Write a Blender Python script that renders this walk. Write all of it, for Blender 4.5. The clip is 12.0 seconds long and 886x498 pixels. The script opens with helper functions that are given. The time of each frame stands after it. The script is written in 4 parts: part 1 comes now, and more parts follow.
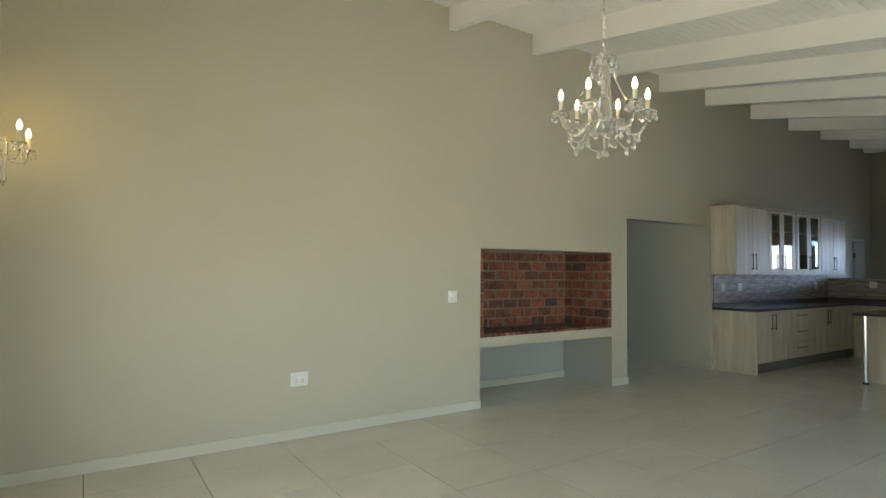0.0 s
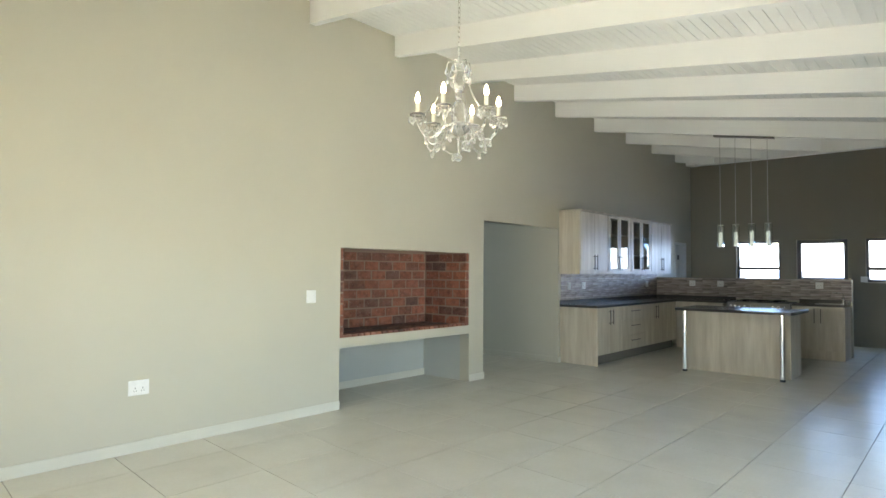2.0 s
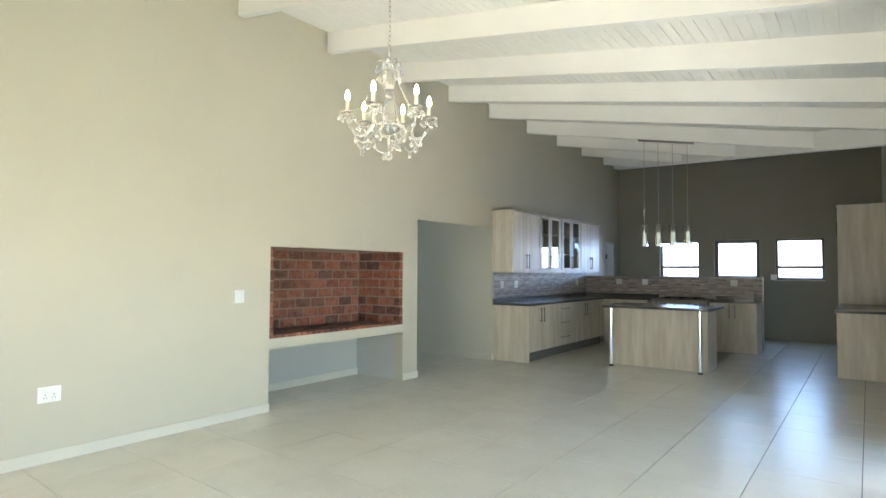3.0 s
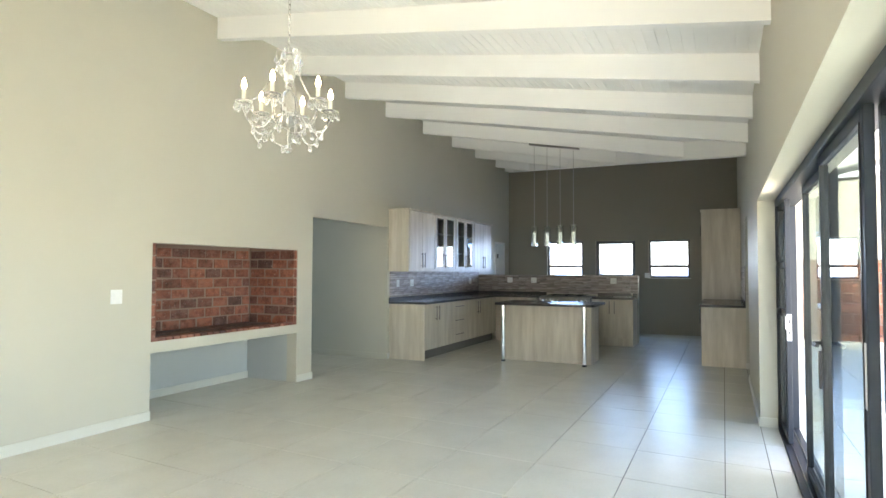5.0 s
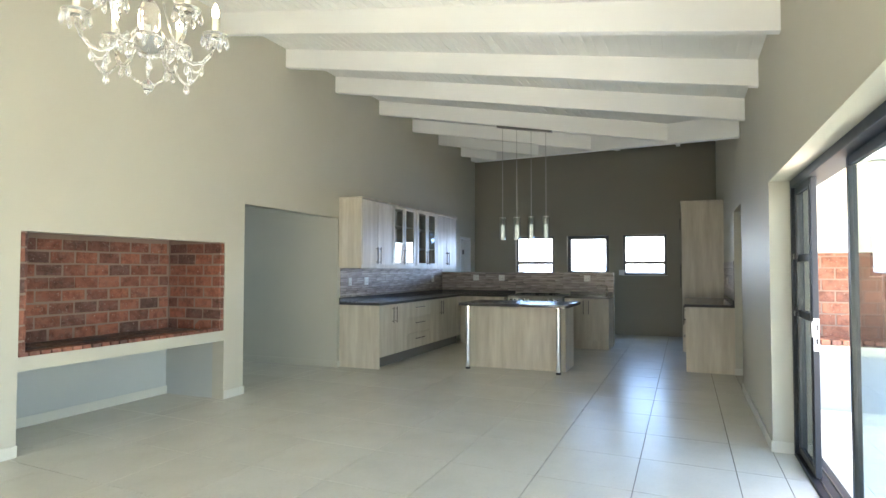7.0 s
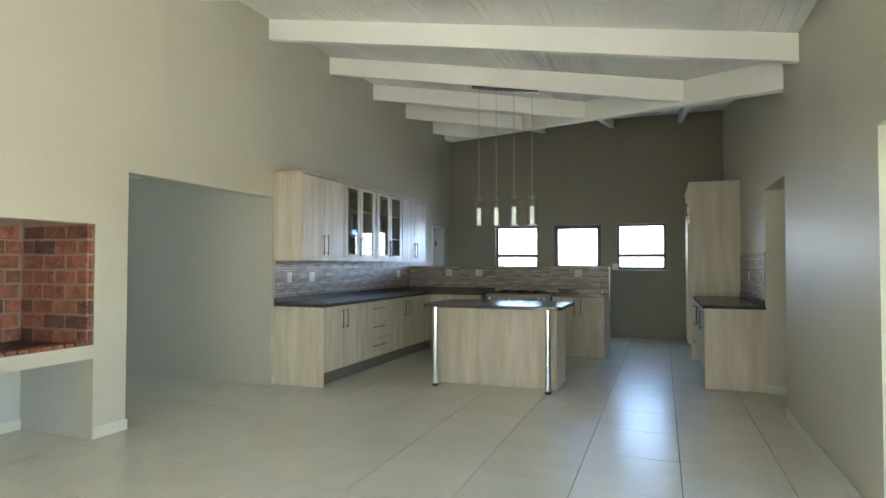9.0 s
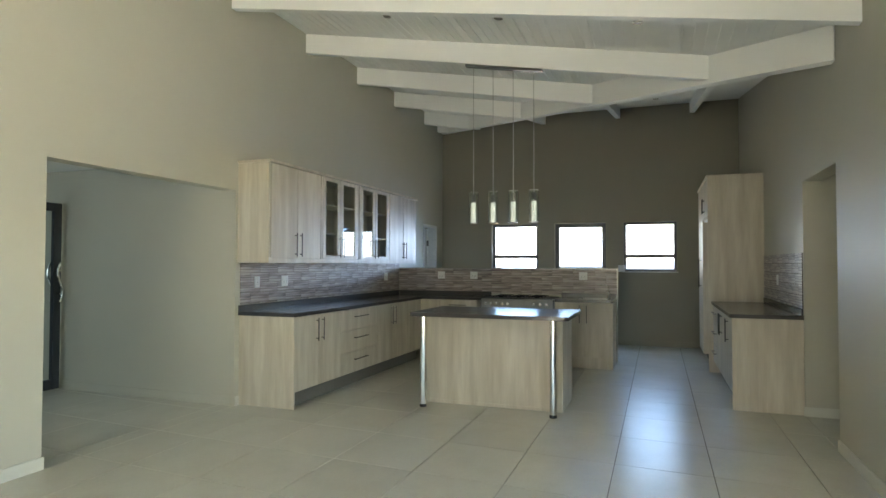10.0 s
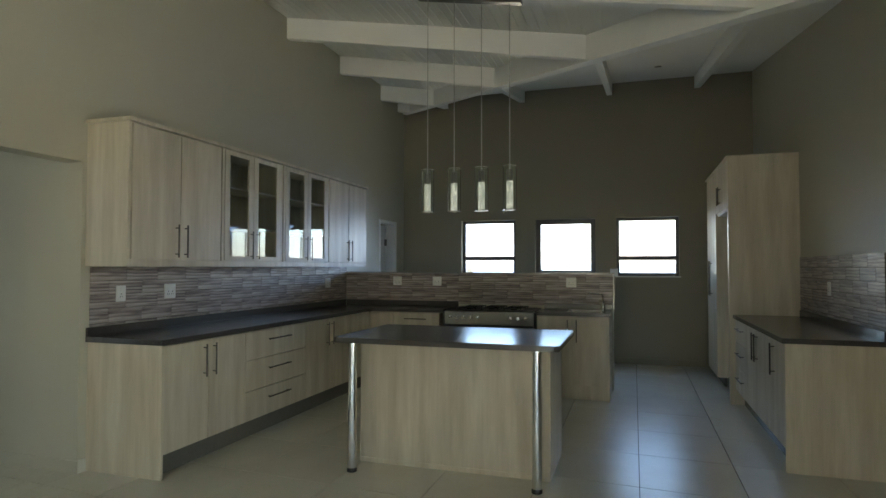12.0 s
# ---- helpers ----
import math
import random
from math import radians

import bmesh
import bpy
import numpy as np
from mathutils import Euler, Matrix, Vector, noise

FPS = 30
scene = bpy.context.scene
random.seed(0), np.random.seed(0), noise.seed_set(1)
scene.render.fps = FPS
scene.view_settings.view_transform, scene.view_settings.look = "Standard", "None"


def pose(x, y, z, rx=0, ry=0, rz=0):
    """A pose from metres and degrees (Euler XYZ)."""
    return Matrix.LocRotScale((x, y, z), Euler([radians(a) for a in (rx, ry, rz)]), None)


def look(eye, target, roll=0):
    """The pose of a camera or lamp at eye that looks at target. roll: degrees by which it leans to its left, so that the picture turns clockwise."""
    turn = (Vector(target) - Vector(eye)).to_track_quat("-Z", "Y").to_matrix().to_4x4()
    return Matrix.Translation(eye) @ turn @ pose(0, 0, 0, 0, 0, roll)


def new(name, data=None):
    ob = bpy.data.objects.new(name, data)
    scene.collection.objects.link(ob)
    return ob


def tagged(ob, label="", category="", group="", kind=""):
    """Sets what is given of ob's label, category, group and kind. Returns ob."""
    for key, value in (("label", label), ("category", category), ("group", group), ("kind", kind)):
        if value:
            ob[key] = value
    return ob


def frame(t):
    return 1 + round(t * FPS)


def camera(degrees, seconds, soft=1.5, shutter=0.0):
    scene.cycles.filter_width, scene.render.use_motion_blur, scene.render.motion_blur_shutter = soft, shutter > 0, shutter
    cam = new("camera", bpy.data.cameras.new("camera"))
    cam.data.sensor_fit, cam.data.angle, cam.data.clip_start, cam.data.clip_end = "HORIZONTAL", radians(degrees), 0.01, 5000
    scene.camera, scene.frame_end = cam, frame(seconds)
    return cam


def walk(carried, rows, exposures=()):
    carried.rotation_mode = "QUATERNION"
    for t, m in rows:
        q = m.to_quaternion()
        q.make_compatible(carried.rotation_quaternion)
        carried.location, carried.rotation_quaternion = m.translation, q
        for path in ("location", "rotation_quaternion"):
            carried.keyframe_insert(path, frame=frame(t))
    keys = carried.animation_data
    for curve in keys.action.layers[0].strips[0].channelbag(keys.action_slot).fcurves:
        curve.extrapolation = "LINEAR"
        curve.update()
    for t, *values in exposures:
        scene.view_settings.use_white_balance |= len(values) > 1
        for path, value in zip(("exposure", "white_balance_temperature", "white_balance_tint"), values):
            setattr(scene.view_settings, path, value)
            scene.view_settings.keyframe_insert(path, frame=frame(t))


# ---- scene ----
cam = camera(73.5, 12.0)
PATH = [
    (0, (0.007, 0.131, 1.416), (1.164, 1.76, 1.485), 0.4),
    (0.5, (0.008, 0.124, 1.415), (1.254, 1.687, 1.485), 0.5),
    (1, (0.02, 0.115, 1.415), (1.35, 1.607, 1.486), 0.5),
    (1.5, (0.03, 0.098, 1.408), (1.443, 1.511, 1.481), 0.5),
    (2, (0.041, 0.086, 1.406), (1.533, 1.416, 1.48), 0.4),
    (2.5, (0.056, 0.067, 1.41), (1.616, 1.316, 1.481), 0.3),
    (3, (0.06, 0.047, 1.406), (1.684, 1.212, 1.478), 0.3),
    (5, (0.035, 0.097, 1.384), (1.841, 0.951, 1.458), 0.2),
    (5.5, (0.182, 0.133, 1.362), (2.01, 0.941, 1.436), 0.1),
    (6, (0.447, 0.168, 1.366), (2.285, 0.954, 1.436), 0.2),
    (6.5, (0.721, 0.277, 1.332), (2.562, 1.054, 1.402), 0.1),
    (7, (1.025, 0.412, 1.363), (2.876, 1.166, 1.431), 0.1),
    (9, (2.613, 0.827, 1.331), (4.488, 1.52, 1.384), 0.1),
    (9.5, (3.016, 0.937, 1.33), (4.893, 1.624, 1.38), 0.2),
    (10, (3.428, 1.055, 1.362), (5.307, 1.736, 1.414), 0.1),
    (10.5, (3.868, 1.114, 1.338), (5.752, 1.783, 1.393), 0.1),
    (11, (4.273, 1.21, 1.332), (6.16, 1.873, 1.388), 0.2),
    (11.5, (4.665, 1.315, 1.37), (6.56, 1.952, 1.428), 0.2),
    (12, (5.095, 1.369, 1.376), (6.998, 1.981, 1.436), 0.1),
]
EXPO = [(0.0, 2.97, 7250, 12.5), (1.0, 3.41, 7050, 13.5), (2.0, 3.79, 6850, 14), (3.0, 3.99, 6800, 14.5), (6.5, 4.12, 6800, 15), (8.0, 4.13, 6900, 13.5), (9.5, 4.09, 7200, 12), (11.0, 3.89, 7350, 11), (12.0, 3.30, 7450, 10.5)]
walk(cam, [(t, look(eye, target, roll)) for t, eye, target, roll in PATH], EXPO)

# World: clear daylight, the sun on the far side of the long wall, the patio in open shade
SUN_ELEV, SUN_AZ = 72.0, 340.0   # degrees; azimuth clockwise from +y (the side of the long wall)
world = bpy.data.worlds.new("world")
scene.world = world
world.use_nodes = True
wn = world.node_tree
sky = wn.nodes.new("ShaderNodeTexSky")
sky.sky_type = "NISHITA"
sky.sun_disc = False
sky.sun_elevation, sky.sun_rotation = radians(SUN_ELEV), radians(SUN_AZ)
sky.air_density, sky.dust_density, sky.ozone_density = 1.0, 0.6, 1.0
wn.links.new(sky.outputs[0], wn.nodes["Background"].inputs[0])
wn.nodes["Background"].inputs[1].default_value = 0.12

sun = new("sun", bpy.data.lights.new("sun", "SUN"))
sun.data.energy, sun.data.angle, sun.data.color = 5.0, radians(0.6), (1.0, 0.95, 0.88)
az, el = radians(SUN_AZ), radians(SUN_ELEV)
to_sun = Vector((math.sin(az) * math.cos(el), math.cos(az) * math.cos(el), math.sin(el)))
sun.matrix_world = look(to_sun * 30, (0, 0, 0))


def area_light(name, centre, target, w, h, power, color, spread=120):
    lamp = new(name, bpy.data.lights.new(name, "AREA"))
    lamp.data.shape, lamp.data.size, lamp.data.size_y = "RECTANGLE", w, h
    lamp.data.energy, lamp.data.color = power, color
    lamp.data.spread = radians(spread)
    lamp.matrix_world = look(centre, target)
    return lamp


# Sky light standing in the east windows
for yy, watts in ((3.5, 1.4), (2.34, 1.0), (1.18, 0.6)):
    area_light("window_daylight", (14.32, yy, 1.72), (10.5, yy + 0.9, -0.2), 0.95, 1.05, watts, (0.24, 0.48, 1.0), 110)
# Added fill lamp behind the start, shining through an invented opening
area_light("west_daylight", (-0.75, 2.3, 0.9), (4.0, 2.3, 1.7), 3.0, 2.0, 1.2, (1.0, 0.97, 0.86), 165)
# Added fill lamp brightening the passage; the wall behind it has no opening
area_light("hall_daylight", (5.12, 7.3, 1.3), (8.14, 6.4, 0.7), 1.8, 2.0, 1.15, (0.56, 0.80, 1.0), 150)


# ---- materials ----
def nodes_of(name):
    m = bpy.data.materials.new(name)
    m.use_nodes = True
    return m, m.node_tree, m.node_tree.nodes["Principled BSDF"]


def coords(nt, scale=(1, 1, 1)):
    tc = nt.nodes.new("ShaderNodeTexCoord")
    mp = nt.nodes.new("ShaderNodeMapping")
    mp.inputs["Scale"].default_value = scale
    nt.links.new(tc.outputs["Object"], mp.inputs[0])
    return mp.outputs[0]


def placed(nt, scale=(1, 1, 1)):
    """Coordinates that go on from piece to piece."""
    tc, info = nt.nodes.new("ShaderNodeTexCoord"), nt.nodes.new("ShaderNodeObjectInfo")
    add = nt.nodes.new("ShaderNodeVectorMath")
    nt.links.new(tc.outputs["Object"], add.inputs[0])
    nt.links.new(info.outputs["Location"], add.inputs[1])
    mp = nt.nodes.new("ShaderNodeMapping")
    mp.inputs["Scale"].default_value = scale
    nt.links.new(add.outputs[0], mp.inputs[0])
    return mp.outputs[0]


def noise_tex(nt, vec, scale, detail=3.0, rough=0.5):
    n = nt.nodes.new("ShaderNodeTexNoise")
    n.inputs["Scale"].default_value, n.inputs["Detail"].default_value = scale, detail
    n.inputs["Roughness"].default_value = rough
    nt.links.new(vec, n.inputs["Vector"])
    return n.outputs["Fac"]


def ramp(nt, fac, stops):
    r = nt.nodes.new("ShaderNodeValToRGB")
    while len(r.color_ramp.elements) < len(stops):
        r.color_ramp.elements.new(0.5)
    for e, (p, c) in zip(r.color_ramp.elements, stops):
        e.position, e.color = p, (*c, 1)
    nt.links.new(fac, r.inputs[0])
    return r.outputs[0]


def mix(nt, fac, a, b, mode="MIX"):
    m = nt.nodes.new("ShaderNodeMix")
    m.data_type, m.blend_type = "RGBA", mode
    for sock, v in ((m.inputs[0], fac), (m.inputs[6], a), (m.inputs[7], b)):
        if isinstance(v, (int, float)):
            sock.default_value = v
        elif isinstance(v, tuple):
            sock.default_value = (*v, 1)
        else:
            nt.links.new(v, sock)
    return m.outputs[2]


def bump(nt, b, fac, strength, distance):
    n = nt.nodes.new("ShaderNodeBump")
    n.inputs["Strength"].default_value, n.inputs["Distance"].default_value = strength, distance
    nt.links.new(fac, n.inputs["Height"])
    nt.links.new(n.outputs[0], b.inputs["Normal"])


def paint(name, color, rough=0.6, vary=0.05, grain=0.0012, spec=0.4):
    m, nt, b = nodes_of(name)
    v = coords(nt)
    big = noise_tex(nt, v, 0.9, 4)
    fine = noise_tex(nt, v, 140, 2)
    dark = tuple(c * (1 - vary) for c in color)
    lite = tuple(min(1, c * (1 + vary)) for c in color)
    nt.links.new(ramp(nt, big, [(0.3, dark), (0.7, lite)]), b.inputs["Base Color"])
    b.inputs["Roughness"].default_value, b.inputs["Specular IOR Level"].default_value = rough, spec
    bump(nt, b, fine, 0.25, grain)
    return m


def plain(name, color, rough=0.5, metal=0.0, spec=0.5):
    m, nt, b = nodes_of(name)
    v = coords(nt)
    n = noise_tex(nt, v, 30, 3)
    nt.links.new(ramp(nt, n, [(0.3, tuple(c * 0.93 for c in color)), (0.7, color)]), b.inputs["Base Color"])
    b.inputs["Roughness"].default_value, b.inputs["Metallic"].default_value = rough, metal
    b.inputs["Specular IOR Level"].default_value = spec
    return m


def wood_laminate():
    m, nt, b = nodes_of("pale_oak_laminate")
    v = coords(nt, (6, 6, 0.7))
    v2 = coords(nt, (45, 45, 1.2))
    streak = noise_tex(nt, v, 1.6, 5, 0.6)
    fine = noise_tex(nt, v2, 2.0, 3)
    base = ramp(nt, streak, [(0.32, (0.53, 0.46, 0.35)), (0.5, (0.61, 0.54, 0.425)), (0.68, (0.70, 0.635, 0.515))])
    dark = ramp(nt, fine, [(0.35, (0.82, 0.80, 0.77)), (0.6, (1, 1, 1))])
    col = mix(nt, 0.25, base, dark, "MULTIPLY")
    info = nt.nodes.new("ShaderNodeObjectInfo")
    tone = ramp(nt, info.outputs["Random"], [(0.0, (0.93, 0.93, 0.93)), (1.0, (1, 1, 1))])
    nt.links.new(mix(nt, 1.0, col, tone, "MULTIPLY"), b.inputs["Base Color"])
    b.inputs["Roughness"].default_value = 0.38
    bump(nt, b, fine, 0.1, 0.0006)
    return m


def tile_material(name, stops, rough, edge=0.0):
    m, nt, b = nodes_of(name)
    v = placed(nt)
    a = noise_tex(nt, v, 2.3, 6, 0.6)
    f = noise_tex(nt, v, 45, 4, 0.7)
    base = ramp(nt, a, stops)
    spk = ramp(nt, f, [(0.3, (0.95, 0.945, 0.93)), (0.6, (1, 1, 1))])
    col = mix(nt, 0.8, base, spk, "MULTIPLY")
    info = nt.nodes.new("ShaderNodeObjectInfo")
    tone = ramp(nt, info.outputs["Random"], [(0.0, (0.955, 0.955, 0.95)), (1.0, (1, 1, 1))])
    nt.links.new(mix(nt, 1.0, col, tone, "MULTIPLY"), b.inputs["Base Color"])
    b.inputs["Roughness"].default_value = rough
    bump(nt, b, noise_tex(nt, v, 5, 2), 0.04, 0.004)
    return m


def brick_material(name, a, c, d):
    m, nt, b = nodes_of(name)
    v = placed(nt)
    info = nt.nodes.new("ShaderNodeObjectInfo")
    base = ramp(nt, info.outputs["Random"], [(0.0, d), (0.18, a), (0.40, c), (0.55, a), (0.72, tuple(v * 0.8 for v in c)), (0.86, d), (1.0, c)])
    blot = ramp(nt, noise_tex(nt, v, 14, 5, 0.7), [(0.32, (0.38, 0.34, 0.34)), (0.58, (1, 1, 1)), (0.8, (1.0, 0.95, 0.9))])
    col = mix(nt, 0.85, base, blot, "MULTIPLY")
    spot = ramp(nt, noise_tex(nt, v, 60, 3, 0.6), [(0.64, (0, 0, 0)), (0.74, (1, 1, 1))])
    col = mix(nt, spot, col, (0.45, 0.37, 0.32))
    smear = ramp(nt, noise_tex(nt, placed(nt, (3, 3, 6)), 1.7, 6, 0.7), [(0.50, (0, 0, 0)), (0.72, (0.2, 0.2, 0.2))])
    col = mix(nt, smear, col, (0.40, 0.33, 0.28))
    nt.links.new(col, b.inputs["Base Color"])
    b.inputs["Roughness"].default_value = 0.85
    bump(nt, b, noise_tex(nt, v, 55, 5, 0.7), 0.5, 0.004)
    return m


def slate_tile():
    m, nt, b = nodes_of("layered_stone_look_tile")
    tc = nt.nodes.new("ShaderNodeTexCoord")
    mp = nt.nodes.new("ShaderNodeMapping")
    mp.inputs["Scale"].default_value = (2.0, 2.0, 62)
    nt.links.new(tc.outputs["Object"], mp.inputs[0])
    info = nt.nodes.new("ShaderNodeObjectInfo")
    add = nt.nodes.new("ShaderNodeVectorMath")
    nt.links.new(mp.outputs[0], add.inputs[0])
    nt.links.new(info.outputs["Random"], add.inputs[1])
    n = noise_tex(nt, add.outputs[0], 1.0, 5, 0.65)
    big = noise_tex(nt, placed(nt, (4, 4, 20)), 1.0, 3)
    col = ramp(nt, n, [(0.33, (0.05, 0.036, 0.038)), (0.44, (0.22, 0.175, 0.165)), (0.54, (0.40, 0.34, 0.31)), (0.68, (0.60, 0.535, 0.48))])
    col = mix(nt, 0.5, col, ramp(nt, big, [(0.3, (0.7, 0.68, 0.68)), (0.7, (1, 1, 1))]), "MULTIPLY")
    nt.links.new(col, b.inputs["Base Color"])
    b.inputs["Roughness"].default_value = 0.34
    bump(nt, b, n, 0.6, 0.004)
    return m


def worktop_material():
    m, nt, b = nodes_of("dark_granite_look_worktop")
    v = coords(nt)
    n = noise_tex(nt, v, 160, 2, 0.6)
    n2 = noise_tex(nt, v, 6, 4)
    col = ramp(nt, n, [(0.35, (0.042, 0.037, 0.036)), (0.6, (0.085, 0.075, 0.071)), (0.75, (0.17, 0.15, 0.14))])
    col = mix(nt, 0.5, col, ramp(nt, n2, [(0.3, (0.75, 0.75, 0.75)), (0.7, (1, 1, 1))]), "MULTIPLY")
    nt.links.new(col, b.inputs["Base Color"])
    b.inputs["Roughness"].default_value = 0.2
    return m


def glass_material(name, color=(1, 1, 1), rough=0.0, ior=1.45):
    m, nt, b = nodes_of(name)
    b.inputs["Base Color"].default_value = (*color, 1)
    b.inputs["Roughness"].default_value = rough
    b.inputs["IOR"].default_value = ior
    b.inputs["Transmission Weight"].default_value = 1.0
    return m


def emitter(name, color, strength):
    m, nt, b = nodes_of(name)
    b.inputs["Base Color"].default_value = (*color, 1)
    b.inputs["Emission Color"].default_value = (*color, 1)
    b.inputs["Emission Strength"].default_value = strength
    return m


def bubble_glass():
    m, nt, b = nodes_of("lit_bubble_acrylic")
    v = coords(nt)
    vo = nt.nodes.new("ShaderNodeTexVoronoi")
    vo.inputs["Scale"].default_value = 120
    nt.links.new(v, vo.inputs["Vector"])
    f = ramp(nt, vo.outputs["Distance"], [(0.12, (1.0, 1.0, 0.94)), (0.38, (0.03, 0.035, 0.03))])
    b.inputs["Base Color"].default_value = (0.5, 0.55, 0.5, 1)
    nt.links.new(f, b.inputs["Emission Color"])
    b.inputs["Emission Strength"].default_value = 0.32
    b.inputs["Roughness"].default_value = 0.2
    return m


WALL = paint("taupe_wall_paint", (0.50, 0.475, 0.385), 0.5, 0.03)
# Same taupe as WALL, with the backlit end's shade darkened into the colour
SHADED_WALL = paint("taupe_wall_paint_shaded", (0.262, 0.236, 0.178), 0.6, 0.03)
WHITE = paint("white_ceiling_paint", (0.90, 0.90, 0.87), 0.6, 0.02)
# Wall paint with the bluish daylight of the alcove tinted into its colour
ALCOVE = paint("bluish_daylit_alcove_paint", (0.46, 0.48, 0.455), 0.5, 0.03)
SKIRT = paint("off_white_skirting_tile", (0.60, 0.585, 0.51), 0.35, 0.03)
REVEAL = paint("pale_reveal_paint", (0.66, 0.645, 0.57), 0.5, 0.03)
OUTWALL = paint("cream_outside_plaster", (0.50, 0.47, 0.385), 0.8, 0.04)
OUTBASE = paint("grey_outside_plaster", (0.30, 0.32, 0.35), 0.8, 0.04)
WOOD = wood_laminate()
FLOOR = tile_material("cream_porcelain_tile", [(0.3, (0.67, 0.645, 0.55)), (0.5, (0.71, 0.685, 0.59)), (0.7, (0.74, 0.715, 0.62))], 0.27)
HANDLE = plain("dark_brushed_steel", (0.13, 0.115, 0.10), 0.35, 1.0)
# Charcoal aluminium of the windows, with daylight glare lightened into its colour
WINDOW_ALU = plain("glare_lightened_window_aluminium", (0.075, 0.078, 0.08), 0.35, 0.0, 0.5)
GROUT = plain("dark_grout", (0.11, 0.095, 0.075), 0.9)
PATIO = tile_material("pale_patio_tile", [(0.3, (0.76, 0.73, 0.64)), (0.7, (0.82, 0.79, 0.70))], 0.5)
BRICK = brick_material("red_clay_brick", (0.23, 0.088, 0.058), (0.36, 0.132, 0.078), (0.12, 0.062, 0.052))
HEARTH = brick_material("sooty_hearth_brick", (0.16, 0.10, 0.08), (0.24, 0.13, 0.095), (0.10, 0.075, 0.065))
BRICK_OUT = brick_material("orange_clay_brick", (0.30, 0.125, 0.08), (0.38, 0.16, 0.10), (0.22, 0.09, 0.06))
MORTAR = plain("brown_mortar", (0.29, 0.205, 0.16), 0.95)
SLATE = slate_tile()
WORKTOP = worktop_material()
CHROME = plain("polished_chrome", (0.75, 0.74, 0.72), 0.12, 1.0)
STEEL = plain("brushed_steel", (0.26, 0.25, 0.235), 0.3, 1.0)
ALU = plain("charcoal_aluminium", (0.03, 0.034, 0.04), 0.42, 0.0, 0.2)
BLACK = plain("black_plastic", (0.015, 0.015, 0.015), 0.35)
PLASTIC = plain("white_plastic", (0.78, 0.78, 0.76), 0.3)
CORD = plain("grey_lamp_cord", (0.50, 0.49, 0.46), 0.4)
GLASS = glass_material("clear_glass", (0.93, 0.98, 0.96))
DOOR_GLASS = glass_material("grey_green_door_glass", (0.58, 0.69, 0.69))
CRYSTAL = glass_material("cut_crystal", (0.97, 0.97, 0.95), 0.02, 1.5)
CRYSTAL.node_tree.nodes["Principled BSDF"].inputs["Transmission Weight"].default_value = 0.90
CANDLE = plain("candle_tube", (0.80, 0.77, 0.65), 0.4)
FLAME = emitter("warm_lit_bulb", (1.0, 0.80, 0.45), 3.5)
BUBBLE = bubble_glass()
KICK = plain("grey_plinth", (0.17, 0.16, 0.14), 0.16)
EARTH = paint("dry_ground", (0.33, 0.29, 0.22), 0.9, 0.2, 0.01)


# ---- building helpers ----
def box(bm, x0, x1, y0, y1, z0, z1, bevel=0.0):
    vs = [bm.verts.new((x, y, z)) for z in (z0, z1) for x, y in ((x0, y0), (x1, y0), (x1, y1), (x0, y1))]
    fs = [bm.faces.new([vs[i] for i in f]) for f in ((3, 2, 1, 0), (4, 5, 6, 7), (0, 1, 5, 4), (1, 2, 6, 5), (2, 3, 7, 6), (3, 0, 4, 7))]
    if bevel > 0:
        edges = list({e for f in fs for e in f.edges})
        bmesh.ops.bevel(bm, geom=edges, offset=bevel, segments=2, affect="EDGES", profile=0.5)


def lathe(bm, profile, at=(0, 0, 0), axis="z", n=16):
    """A turned shape from (radius, height) pairs."""
    rings = []
    for r, h in profile:
        ring = []
        for k in range(n):
            a = 2 * math.pi * k / n
            p = (r * math.cos(a), r * math.sin(a), h)
            if axis == "x":
                p = (p[2], p[0], p[1])
            elif axis == "y":
                p = (p[0], p[2], p[1])
            ring.append(bm.verts.new((p[0] + at[0], p[1] + at[1], p[2] + at[2])))
        rings.append(ring)
    for a, b in zip(rings, rings[1:]):
        for k in range(n):
            bm.faces.new((a[k], a[(k + 1) % n], b[(k + 1) % n], b[k]))
    bm.faces.new(rings[0][::-1])
    bm.faces.new(rings[-1])


def tube(bm, points, r, n=8):
    """A round bar along a line of points."""
    pts = [Vector(p) for p in points]
    rings = []
    for i, p in enumerate(pts):
        d = (pts[min(i + 1, len(pts) - 1)] - pts[max(i - 1, 0)]).normalized()
        side = d.cross(Vector((0, 0, 1)) if abs(d.z) < 0.9 else Vector((1, 0, 0))).normalized()
        up = side.cross(d)
        rings.append([bm.verts.new(p + side * r * math.cos(2 * math.pi * k / n) + up * r * math.sin(2 * math.pi * k / n)) for k in range(n)])
    for a, b in zip(rings, rings[1:]):
        for k in range(n):
            bm.faces.new((a[k], a[(k + 1) % n], b[(k + 1) % n], b[k]))
    bm.faces.new(rings[0][::-1])
    bm.faces.new(rings[-1])


def frame_ring(outer, inner, z0, z1):
    """A flat rectangular plate with a rectangular hole, in one piece."""
    bm = bmesh.new()
    loops = []
    for x0, x1, y0, y1 in (outer, inner):
        for z in (z0, z1):
            loops.append([bm.verts.new((x, y, z)) for x, y in ((x0, y0), (x1, y0), (x1, y1), (x0, y1))])
    for p, q in ((0, 1), (2, 3), (0, 2), (1, 3)):
        for k in range(4):
            bm.faces.new((loops[p][k], loops[p][(k + 1) % 4], loops[q][(k + 1) % 4], loops[q][k]))
    return bm


